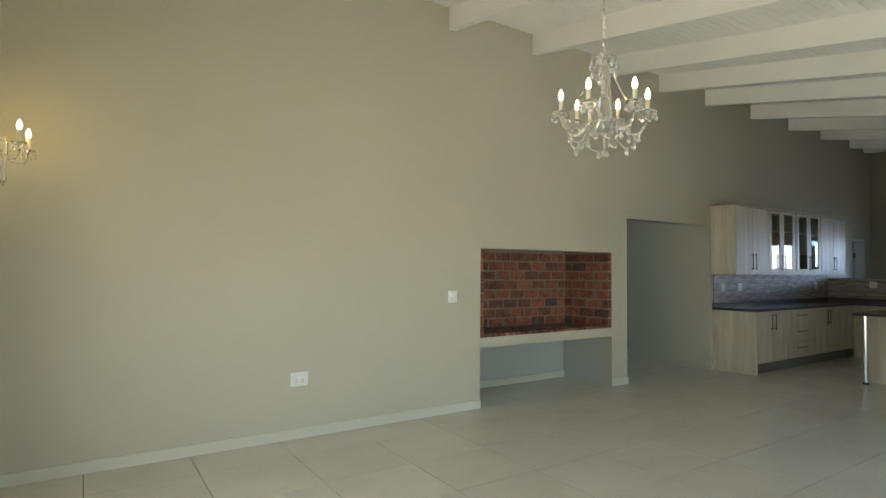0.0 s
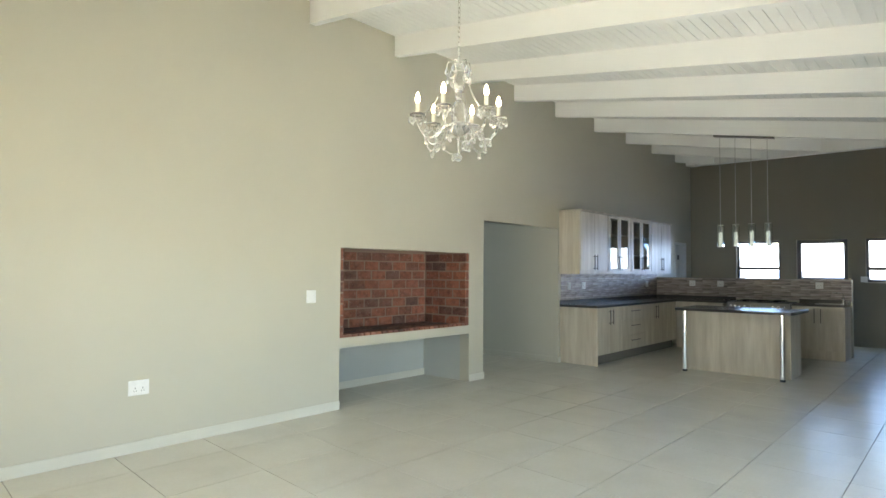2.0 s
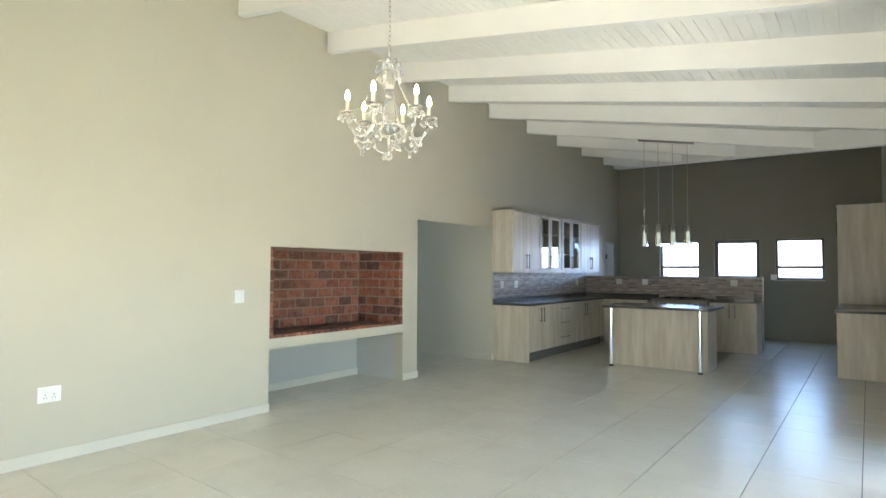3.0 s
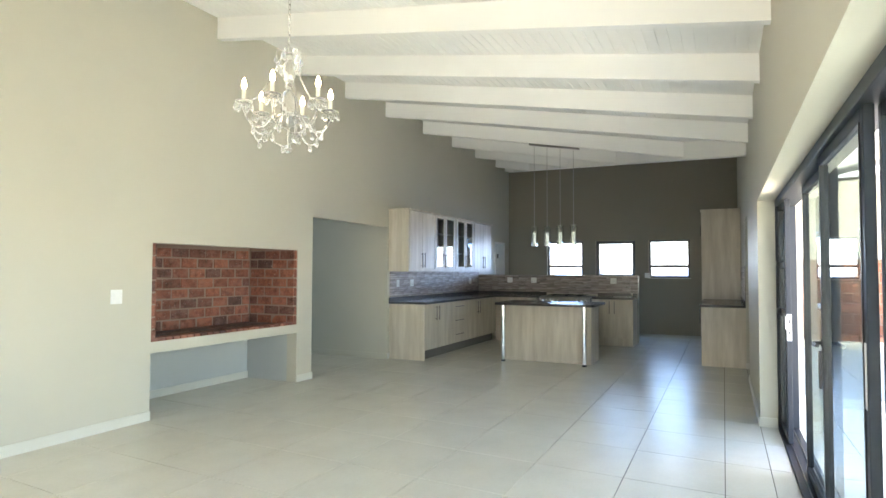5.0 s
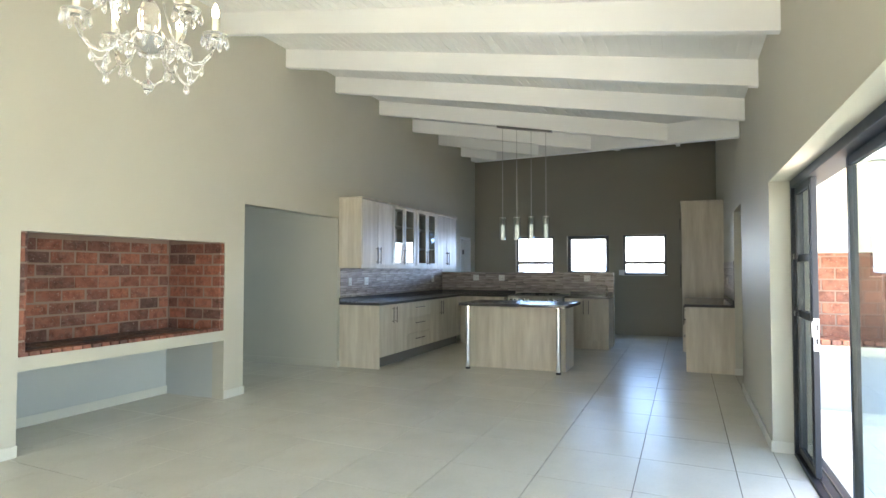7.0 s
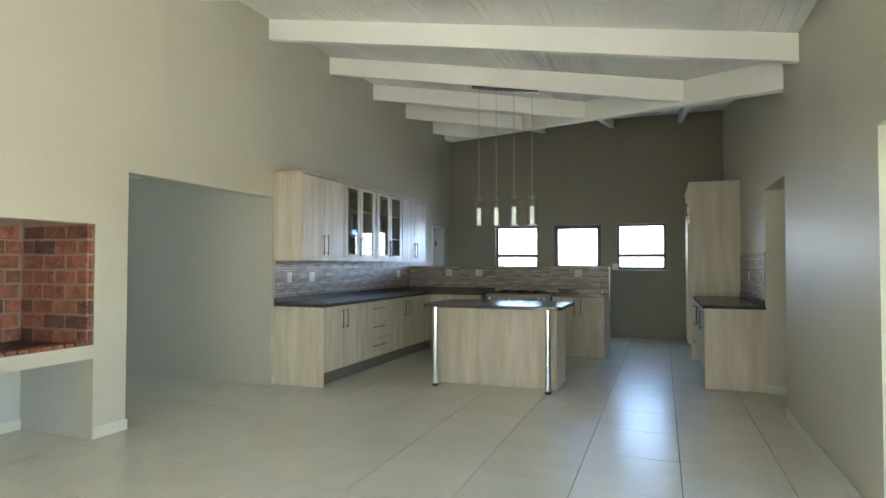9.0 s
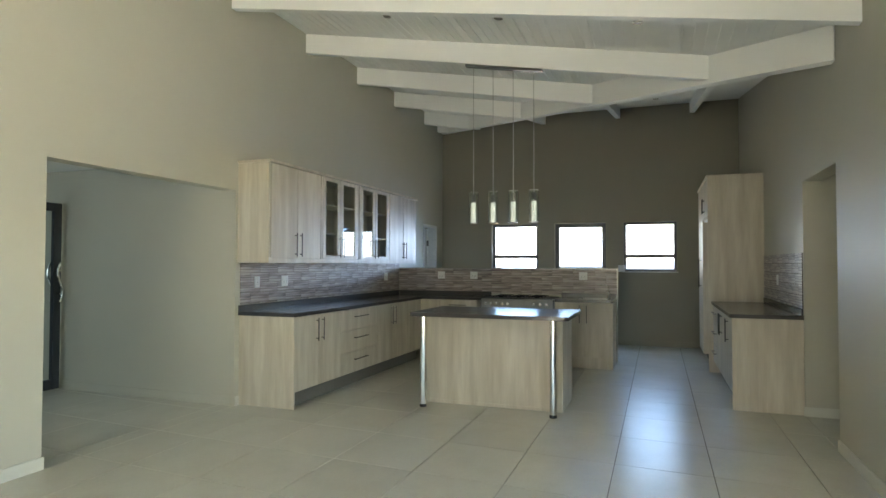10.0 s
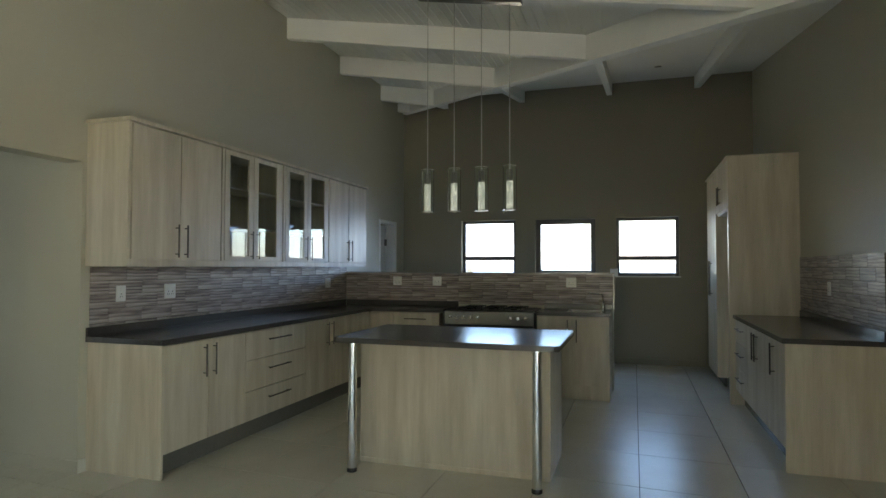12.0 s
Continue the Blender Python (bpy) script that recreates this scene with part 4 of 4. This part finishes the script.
for sx in (8.46, 8.935, 11.50):
    plate("wall_socket", (sx, YN - 0.006, 1.18), "s", 0.085 if sx < 8.6 else 0.12, 0.115, "white wall socket on the stone-look splashback", 1 if sx < 8.6 else 2)
for sy in (4.18, 3.66, 2.05):
    plate("wall_socket", (HW - 0.012, sy, 1.20), "w", 0.115, 0.11, "white double wall socket on the stone-look splashback")
plate("wall_socket", (10.75, YS + 0.012, 1.20), "n", 0.075, 0.115, "white wall socket on the stone-look splashback", 1)
plate("light_switch", (XE - 0.0005, 1.64, 1.30), "w", 0.11, 0.11, "white wall plate on the shaded kitchen wall")

# ---- lamps ----
# crystal chandelier
CXc, CYc, CZ = 2.735, 2.37, 2.06
ch = thing("chandelier", (CXc, CYc, ceil_a(CYc)), "six-armed crystal chandelier with lit candle bulbs on a chrome chain", "chandelier")


def drop(bm, p, s=0.018, h=0.045):
    """A faceted crystal drop hanging below p."""
    x, y, z = p
    lathe(bm, [(0.0015, 0), (s * 0.35, -h * 0.12), (s, -h * 0.62), (s * 0.75, -h * 0.82), (0.001, -h)], (x, y, z), "z", 6)


def bead_chain(bm, p, q, sag, n):
    p, q = Vector(p), Vector(q)
    for k in range(n + 1):
        t = k / n
        c = p.lerp(q, t) - Vector((0, 0, sag * 4 * t * (1 - t)))
        lathe(bm, [(0.001, -0.006), (0.006, 0), (0.001, 0.006)], tuple(c), "z", 6)


bm = bmesh.new()
top = ceil_a(CYc)
lathe(bm, [(0.055, top - 0.03), (0.05, top - 0.006), (0.05, top + 0.002)], (CXc, CYc, 0), "z", 20)
part("ceiling_rose", bm, CHROME, ch, "", True)
bm = bmesh.new()
z, k = top - 0.03, 0
while z > CZ + 0.61:
    pts = []
    for j in range(9):
        a = 2 * math.pi * j / 8
        u, v = 0.008 * math.sin(a), 0.018 * math.cos(a)
        pts.append((CXc + (u if k % 2 else 0), CYc + (0 if k % 2 else u), z - 0.018 + v))
    tube(bm, pts, 0.0022, 5)
    z -= 0.030
    k += 1
part("chain", bm, CHROME, ch, "", True)
bm = bmesh.new()
lathe(bm, [(0.004, 0.60), (0.022, 0.59), (0.026, 0.565), (0.014, 0.55), (0.022, 0.53), (0.036, 0.48), (0.037, 0.45), (0.018, 0.41), (0.022, 0.40), (0.022, 0.385), (0.013, 0.372),
           (0.030, 0.355), (0.042, 0.325), (0.047, 0.28), (0.042, 0.235), (0.03, 0.222)], (CXc, CYc, CZ), "z", 14)
part("crystal_column", bm, CRYSTAL, ch, "turned clear crystal column")
bm = bmesh.new()
lathe(bm, [(0.02, 0.23), (0.062, 0.222), (0.076, 0.205), (0.060, 0.178), (0.03, 0.160), (0.010, 0.152)], (CXc, CYc, CZ), "z", 20)
part("chrome_bowl", bm, CHROME, ch, "", True)
bm = bmesh.new()
lathe(bm, [(0.004, 0.151), (0.009, 0.14), (0.004, 0.128), (0.010, 0.112), (0.004, 0.095), (0.008, 0.08), (0.004, 0.066), (0.005, 0.051)], (CXc, CYc, CZ), "z", 8)
part("crystal_stem", bm, CRYSTAL, ch)
bm = bmesh.new()
for k in range(10):
    b = 2 * math.pi * k / 10
    drop(bm, (CXc + 0.074 * math.cos(b), CYc + 0.074 * math.sin(b), CZ + 0.205), 0.009, 0.05)
tagged(part("bowl_drop", bm, CRYSTAL, ch, "small faceted drops round the chrome bowl"), kind="stuff")
bm = bmesh.new()
lathe(bm, [(0.002, 0.05), (0.014, 0.045), (0.025, 0.025), (0.014, 0.004), (0.002, 0.0)], (CXc, CYc, CZ), "z", 8)
part("crystal_ball", bm, CRYSTAL, ch)
ARM = 0.247
upper = bmesh.new()
for k in range(6):
    a = radians(60 * k + 20)
    ca, sa = math.cos(a), math.sin(a)
    P = lambda r_, z_: (CXc + r_ * ca, CYc + r_ * sa, CZ + z_)
    bm = bmesh.new()
    tube(bm, [P(0.05, 0.205), P(0.075, 0.225), P(0.10, 0.20), P(0.13, 0.155), P(0.165, 0.14), P(0.20, 0.15), P(0.228, 0.185), P(ARM - 0.004, 0.225), P(ARM, 0.26)], 0.008, 8)
    arm = part("arm", bm, CRYSTAL, ch, "curved glass arm", True)
    bm = bmesh.new()
    lathe(bm, [(0.012, 0.255), (0.045, 0.265), (0.05, 0.275), (0.046, 0.278), (0.016, 0.268)], P(ARM, 0)[:2] + (CZ,), "z", 12)
    part("drip_pan", bm, CRYSTAL, arm)
    bm = bmesh.new()
    lathe(bm, [(0.012, 0.268), (0.012, 0.345)], P(ARM, 0)[:2] + (CZ,), "z", 12)
    part("candle", bm, CANDLE, arm, "", True)
    bm = bmesh.new()
    lathe(bm, [(0.008, 0.345), (0.0135, 0.358), (0.0145, 0.372), (0.008, 0.395), (0.002, 0.408)], P(ARM, 0)[:2] + (CZ,), "z", 12)
    part("bulb", bm, FLAME, arm, "lit warm candle bulb", True)
    bm = bmesh.new()
    for j in range(6):
        b = a + 2 * math.pi * j / 6
        c = P(ARM, 0.267)
        drop(bm, (c[0] + 0.047 * math.cos(b), c[1] + 0.047 * math.sin(b), c[2]), 0.011, 0.05)
    drop(bm, P(0.14, 0.14), 0.013, 0.055)
    drop(bm, P(0.195, 0.142), 0.012, 0.05)
    a2 = a + radians(60)
    q = (CXc + ARM * 0.85 * math.cos(a2), CYc + ARM * 0.85 * math.sin(a2), CZ + 0.165)
    bead_chain(bm, P(ARM * 0.85, 0.165), q, 0.085, 18)
    am = a + radians(30)
    drop(bm, (CXc + 0.17 * math.cos(am), CYc + 0.17 * math.sin(am), CZ + 0.085), 0.013, 0.055)
    if k % 2 == 0:
        bead_chain(bm, P(0.04, 0.565), P(ARM - 0.02, 0.27), 0.05, 26)
    tagged(part("crystal_drop", bm, CRYSTAL, arm, "hanging faceted crystal drops and beads"), kind="stuff")
    bm = bmesh.new()
    tube(bm, [P(0.02, 0.57), P(0.04, 0.605), P(0.065, 0.60), P(0.072, 0.57)], 0.004, 6)
    drop(bm, P(0.072, 0.57), 0.013, 0.055)
    drop(bm, P(0.066, 0.515), 0.012, 0.05)
    part("crown_drop", bm, CRYSTAL, ch)

# crystal wall light on the west wall
wl = thing("wall_light", (XW, 4.38, 2.1), "two-armed crystal wall light with lit candle bulbs on the taupe wall", "wall light")
bm = bmesh.new()
lathe(bm, [(0.045, 0.0), (0.045, 0.012), (0.02, 0.02)], (XW + 0.0005, 4.38, 2.12), "x", 16)
part("wall_plate", bm, CHROME, wl, "", True)
bm = bmesh.new()
lathe(bm, [(0.004, -0.22), (0.02, -0.18), (0.012, -0.13), (0.022, -0.04), (0.022, 0.03), (0.004, 0.07)], (XW + 0.045, 4.38, 2.10), "z", 8)
part("crystal_column", bm, CRYSTAL, wl)
for s in (-1, 1):
    bm = bmesh.new()
    ex = XW + 0.14 + 0.022 * s
    tube(bm, [(XW + 0.02, 4.38 + 0.01 * s, 2.09), (XW + 0.08, 4.38 + 0.04 * s, 2.03), (ex - 0.02, 4.38 + 0.09 * s, 2.03), (ex, 4.38 + 0.12 * s, 2.07), (ex, 4.38 + 0.125 * s, 2.105)], 0.007)
    arm = part("arm", bm, CRYSTAL, wl, "curved glass arm", True)
    at = (ex, 4.38 + 0.125 * s, 2.105)
    bm = bmesh.new()
    lathe(bm, [(0.01, 0), (0.038, 0.01), (0.042, 0.018), (0.014, 0.012)], at, "z", 12)
    for j in range(6):
        b = 2 * math.pi * j / 6
        drop(bm, (at[0] + 0.038 * math.cos(b), at[1] + 0.038 * math.sin(b), at[2] + 0.01), 0.010, 0.05)
    part("drip_pan", bm, CRYSTAL, arm)
    bm = bmesh.new()
    lathe(bm, [(0.012, 0.012), (0.012, 0.09)], at, "z", 12)
    part("candle", bm, CANDLE, arm, "", True)
    bm = bmesh.new()
    lathe(bm, [(0.008, 0.09), (0.013, 0.102), (0.014, 0.116), (0.008, 0.136), (0.002, 0.146)], at, "z", 12)
    part("bulb", bm, FLAME, arm, "lit warm candle bulb", True)
glow = new("wall_light_glow", bpy.data.lights.new("wall_light_glow", "POINT"))
glow.location, glow.data.energy, glow.data.color, glow.data.shadow_soft_size = (XW + 0.13, 4.42, 2.30), 0.3, (1.0, 0.74, 0.22), 0.04

# pendant bar over the island, under a beam
PX = 9.367
PYS = (2.868, 2.656, 2.443, 2.230)
pz = lambda yy: ceil_a(yy) - 0.225
pend = thing("pendant_light", (PX, 2.55, pz(2.55)), "four lit glass cylinder pendants on one chrome bar over the island", "pendant light")
bm = bmesh.new()
prism(bm, [(PX - 0.03, 2.14), (PX + 0.03, 2.14), (PX + 0.03, 2.95), (PX - 0.03, 2.95)], lambda a, b: pz(b) - 0.028, lambda a, b: pz(b) - 0.0005)
part("ceiling_bar", bm, STEEL, pend, "chrome ceiling bar")
for yy in PYS:
    zb = 1.79
    bm = bmesh.new()
    tube(bm, [(PX, yy, pz(yy) - 0.028), (PX, yy, zb + 0.30)], 0.0036, 6)
    cord = part("cord", bm, CORD, pend, "thin grey cord")
    bm = bmesh.new()
    lathe(bm, [(0.008, 0.305), (0.024, 0.30), (0.024, 0.218), (0.020, 0.215)], (PX, yy, zb), "z", 16)
    part("lamp_holder", bm, STEEL, pend, "brushed steel lamp holder", True)
    bm = bmesh.new()
    lathe(bm, [(0.025, 0.004), (0.025, 0.214)], (PX, yy, zb), "z", 16)
    part("bubble_rod", bm, BUBBLE, pend, "lit bubble-filled acrylic rod", True)
    bm = bmesh.new()
    n = 24
    rings = []
    for r_, h in ((0.050, 0.0), (0.050, 0.325), (0.0465, 0.325), (0.0465, 0.0)):
        rings.append([bm.verts.new((PX + r_ * math.cos(2 * math.pi * k / n), yy + r_ * math.sin(2 * math.pi * k / n), zb + h)) for k in range(n)])
    for i in range(4):
        a, b = rings[i], rings[(i + 1) % 4]
        for k in range(n):
            bm.faces.new((a[k], a[(k + 1) % n], b[(k + 1) % n], b[k]))
    part("glass_cylinder", bm, GLASS, pend, "clear glass cylinder shade", True)
    for zz in (0.003, 0.325):
        bm = bmesh.new()
        tube(bm, [(PX + 0.0495 * math.cos(2 * math.pi * k / 16), yy + 0.0495 * math.sin(2 * math.pi * k / 16), zb + zz) for k in range(17)], 0.0028, 5)
        part("rim", bm, CHROME, pend, "", True)


# ceiling downlights
def downlight(x, y, f, slope_axis):
    z = f
    ob = thing("downlight", (x, y, z), "small round recessed chrome downlight in the boarded ceiling", "downlight", "downlights")
    bm = bmesh.new()
    lathe(bm, [(0.042, 0.004), (0.042, -0.004), (0.034, -0.007), (0.030, -0.003), (0.030, 0.002)], (0, 0, 0), "z", 20)
    ring = part("trim_ring", bm, CHROME, None, "", True)
    bm = bmesh.new()
    lathe(bm, [(0.029, 0.0), (0.026, -0.001), (0.018, -0.002)], (0, 0, 0), "z", 16)
    lens = part("lamp_face", bm, STEEL, None, "", True)
    ang = math.atan(0.178)
    m = pose(x, y, z, math.degrees(ang), 0, 0) if slope_axis == "y" else pose(x, y, z, 0, -math.degrees(math.atan(0.1654)), 0)
    for o in (ring, lens):
        o.parent = ob
        o.matrix_parent_inverse = Matrix.Translation((-x, -y, -z))
        o.matrix_basis = m
    return ob


for x, y in ((8.66, 3.54), (8.60, 2.40), (8.58, 1.20)):
    downlight(x, y, ceil_a(y) - 0.013, "y")
downlight(12.72, 1.07, ceil_b(12.72) - 0.013, "x")

# ---- outside ----
bm = bmesh.new()
box(bm, -400, 400, -400, 400, -0.5, -0.16)
structure("ground", bm, EARTH, "dry open ground")
bm = bmesh.new()
box(bm, -3.0, 8.3, -4.6, YS - T, -0.12, -0.028)
patio = structure("patio_floor", bm, MORTAR, "pale tiled patio floor")
# Added pale slab beyond the patio, out of view, reflecting sun onto the ceiling
bm = bmesh.new()
box(bm, -8.0, 14.0, -10.0, -4.603, -0.12, -0.030)
structure("paving", bm, PATIO, "unseen pale slab bouncing light up to the ceiling")
PWX = 7.39
bm = bmesh.new()
PB0, PB1 = -2.75, -0.66
box(bm, PWX, PWX + 0.12, PB1, YS - T - 0.001, -0.02, 2.34)
box(bm, PWX, PWX + 0.12, -3.6, PB0, -0.02, 2.34)
box(bm, PWX, PWX + 0.12, PB0, PB1, 1.52, 2.34)
structure("patio_wall", bm, OUTWALL, "cream plastered patio wall around a brick grill")
bm = bmesh.new()
box(bm, PWX + 0.02, PWX + 0.75, PB0, PB1, 0.0, 0.585)
box(bm, PWX + 0.68, PWX + 0.75, PB0, PB1, 0.586, 2.34)
box(bm, PWX + 0.12, PWX + 0.68, PB0, PB1, 1.62, 1.70)
structure("patio_grill_base", bm, OUTBASE, "grey plastered base under the patio grill")
bm = bmesh.new()
box(bm, PWX - 0.012, PWX, -3.6, YS - T - 0.002, -0.02, 0.085)
structure("patio_skirting", bm, SKIRT, "pale skirting along the patio wall")
bm = bmesh.new()
prism(bm, [(6.0, -3.8), (8.2, -3.8), (8.2, YS - T - 0.002), (6.0, YS - T - 0.002)], lambda a, b: 2.345 - 0.25 * (b + 0.8) if b < -0.8 else 2.345, lambda a, b: 3.3)
structure("ceiling_patio", bm, WHITE, "white sloping soffit over the patio grill")
pg = thing("patio_grill", (PWX + 0.3, -1.7, 0.586), "outdoor grill niche of orange clay bricks on a cream slab", "fireplace")
boxes("slab", OUTWALL, pg, [(PWX - 0.002, PWX + 0.66, PB0, PB1, 0.586, 0.672)], 0.002)
boxes("mortar_bed", MORTAR, pg, [(PWX + 0.10, PWX + 0.66, PB0 + 0.001, PB1 - 0.001, 0.673, 0.69), (PWX + 0.596, PWX + 0.66, PB0 + 0.001, PB1 - 0.001, 0.69, 1.60)])

# pale neighbouring house and haze seen from the kitchen windows
house = thing("neighbour_house", (40, -2, -0.16), "low white rendered house across open ground", "house")
boxes("wall", OUTBASE, house, [(38, 44, -9, 12, -0.16, 1.30)], 0.0, "white rendered wall")
boxes("roof", OUTBASE, house, [(37.5, 44.5, -9.5, 12.5, 1.30, 1.55)], 0.0, "flat pale roof edge")
for yy in (-7.5, -4.4, -1.6, 1.6, 4.6, 8.2):
    boxes("window", ALU, house, [(37.96, 38.0, yy, yy + 1.3, 0.35, 1.05)], 0.0, "dark window")

# ---- pieces: floor tiles, splashback tiles, bricks ----
piece_cache = {}


def piece(name, parent, size, at, material, bevel=0.0015):
    """A small box shared between alike pieces."""
    key = (material.name, *[round(s, 3) for s in size])
    me = piece_cache.get(key)
    if me is None:
        bm = bmesh.new()
        x, y, z = (s / 2 for s in size)
        box(bm, -x, x, -y, y, -z, z)
        if bevel:
            bmesh.ops.bevel(bm, geom=list(bm.edges), offset=bevel, segments=1, affect="EDGES")
        me = mesh_of(name, bm, material)
        piece_cache[key] = me
    ob = new(name, me)
    ob.parent = parent
    ob.matrix_parent_inverse = world_of(parent).inverted()
    ob.location = at
    return ob


def uneven(ob, r, turn=0.022):
    """A slightly crooked brick."""
    ob.rotation_euler = [r.uniform(-turn, turn) for _ in range(3)]
    ob.scale = [r.choice((0.95, 0.98, 1.0, 1.03)) if s > 0.025 else 1.0 for s in ob.dimensions]
    return ob


def span(lo, hi, anchor, step):
    k0 = math.floor((lo - anchor) / step)
    out = []
    k = k0
    while anchor + k * step < hi - 1e-6:
        a, b = max(lo, anchor + k * step), min(hi, anchor + (k + 1) * step)
        if b - a > 0.02:
            out.append((a, b))
        k += 1
    return out


TJX, TSX, TJY, TSY, JG = 4.155, 0.685, 0.105, 0.62, 0.0055
SKEW = 0.07                   # the cross joints run slightly askew, as the beams do


def slab_tile(name, parent, size, at, material):
    """A floor tile whose cross joints follow the skew."""
    key = ("tile", material.name, *[round(v, 3) for v in size])
    me = piece_cache.get(key)
    if me is None:
        bm = bmesh.new()
        x, y, z = (v / 2 for v in size)
        box(bm, -x, x, -y, y, -z, z)
        for v in bm.verts:
            v.co.x += SKEW * v.co.y
        me = mesh_of(name, bm, material)
        piece_cache[key] = me
    ob = new(name, me)
    ob.parent = parent
    ob.matrix_parent_inverse = world_of(parent).inverted()
    ob.location = at
    return ob


def lay(parent, x0, x1, y0, y1, material, z=0.0, name="tile"):
    for c, d_ in span(y0, y1, TJY, TSY):
        ym = (c + d_) / 2
        for a, b in span(x0 - 0.02, x1 + 0.02, TJX + SKEW * ym, TSX):
            slab_tile(name, parent, (b - a - JG, d_ - c - JG, 0.009), ((a + b) / 2, ym, z - 0.0045), material)


lay(floor, XW, XE, YS, YN, FLOOR)
lay(floor, OP0, OP1, YN, 9.2, FLOOR)
lay(floor, BR0, BR1, YN, YN + ND, FLOOR)
lay(floor, 8.52, 9.60, -3.2, YS, FLOOR)
lay(floor, SD0, SD1, YD + 0.06, YS, FLOOR)
lay(patio, -3.0, PWX - 0.02, -4.6, YD - 0.10, PATIO, -0.018)

# splashback tiles, thin stacked stone look
splash = thing("splashback", (10.0, YN, 0.96), "splashback of narrow layered stone-look tiles", "splashback")
TL, TH_ = 0.30, 0.098
for bed in ((8.212, HW - 0.002, YN - 0.006, YN - 0.0006, 0.9615, 1.3715), (HW - 0.006, HW - 0.0006, 1.592, YN - 0.012, 0.932, 1.299), (RX0 + 0.006, TX0 - 0.023, YS + 0.0006, YS + 0.006, 0.9615, 1.474)):
    boxes("grout_bed", GROUT, splash, [bed], 0.0, "dark grout behind the tiles")


def splash_run(u0, u1, z0, z1, place, sz):
    row = 0
    z = z1
    while z > z0 + 0.01:
        zb = max(z0, z - TH_)
        for a, b in span(u0, u1, u0 + (0.15 if row % 2 else 0.0) - 0.3, TL):
            place((a + b) / 2, b - a - 0.003, (z + zb) / 2, z - zb - 0.004)
        z -= TH_
        row += 1


splash_run(8.21, HW - 0.012, 0.961, 1.372, lambda u, w, z, h: piece("tile", splash, (w, 0.009, h), (u, YN - 0.005, z), SLATE, 0.001), 0)
splash_run(1.59, YN - 0.012, 0.93, 1.30, lambda u, w, z, h: piece("tile", splash, (0.009, w, h), (HW - 0.005, u, z), SLATE, 0.001), 0)
splash_run(RX0 + 0.005, TX0 - 0.022, 0.961, 1.475, lambda u, w, z, h: piece("tile", splash, (w, 0.009, h), (u, YS + 0.005, z), SLATE, 0.001), 0)

# bricks of the indoor niche
BL, BHh, MJ = 0.222, 0.100, 0.015
rng = random.Random(5)
zc, row = 0.715 + MJ / 2, 0
while zc < 1.64:
    for a, b in span(BR0 + 0.05, BR1 - 0.05, BR0 + (0.116 if row % 2 else 0.0), BL + MJ):
        if b - a > 0.05:
            uneven(piece("brick", grill, (b - a - MJ, 0.02, BHh), ((a + b) / 2, y1 - 0.066 + rng.uniform(-0.003, 0.003), zc + BHh / 2), BRICK, 0.004), rng)
    for sx in (BR0 + 0.049, BR1 - 0.049):
        for a, b in span(YN + 0.002, y1 - 0.078, YN + (0.0 if row % 2 else 0.116), BL + MJ):
            if b - a > 0.04:
                uneven(piece("brick", grill, (0.02, b - a - MJ * 0.8, BHh), (sx + rng.uniform(-0.003, 0.003), (a + b) / 2, zc + BHh / 2), BRICK, 0.004), rng)
    for sx in (BR0 + 0.02, BR1 - 0.02):
        uneven(piece("brick", grill, (0.034, 0.02, BHh), (sx, YN + 0.012, zc + BHh / 2), BRICK, 0.004), rng)
    zc += BHh + MJ
    row += 1
for r_ in range(8):
    ya, yb = YN + 0.125 + r_ * 0.084, YN + 0.125 + (r_ + 1) * 0.084
    if yb > y1 - 0.06:
        break
    for a, b in span(BR0 + 0.06, BR1 - 0.06, BR0 + (0.116 if r_ % 2 else 0), BL + MJ):
        if b - a > 0.05:
            uneven(piece("brick", grill, (b - a - MJ, 0.073, 0.02), ((a + b) / 2, (ya + yb) / 2, 0.715 + 0.003), HEARTH, 0.004), rng)
for a, b in span(BR0 + 0.004, BR1 - 0.004, BR0, 0.084):
    if b - a > 0.03:
        uneven(piece("brick", grill, (b - a - 0.01, 0.107, 0.052), ((a + b) / 2, YN + 0.056, 0.721), BRICK, 0.004), rng)

# bricks of the patio niche
zc, row = 0.69 + 0.011, 0
while zc < 1.52:
    for a, b in span(PB0 + 0.002, PB1 - 0.002, PB0 + (0.116 if row % 2 else 0), BL + MJ):
        if b - a > 0.05:
            piece("brick", pg, (0.02, b - a - MJ, BHh), (PWX + 0.60, (a + b) / 2, zc + BHh / 2), BRICK_OUT, 0.004)
    zc += BHh + MJ
    row += 1
for a, b in span(PB0 + 0.002, PB1 - 0.002, PB0, 0.084):
    if b - a > 0.03:
        piece("brick", pg, (0.11, b - a - 0.01, 0.05), (PWX + 0.056, (a + b) / 2, 0.70), BRICK_OUT, 0.004)
for k in range(5):
    for a, b in span(PB0 + 0.002, PB1 - 0.002, PB0 + (0.116 if k % 2 else 0), BL + MJ):
        if b - a > 0.05:
            piece("brick", pg, (0.073, b - a - MJ, 0.02), (PWX + 0.16 + k * 0.084, (a + b) / 2, 0.698), BRICK_OUT, 0.004)
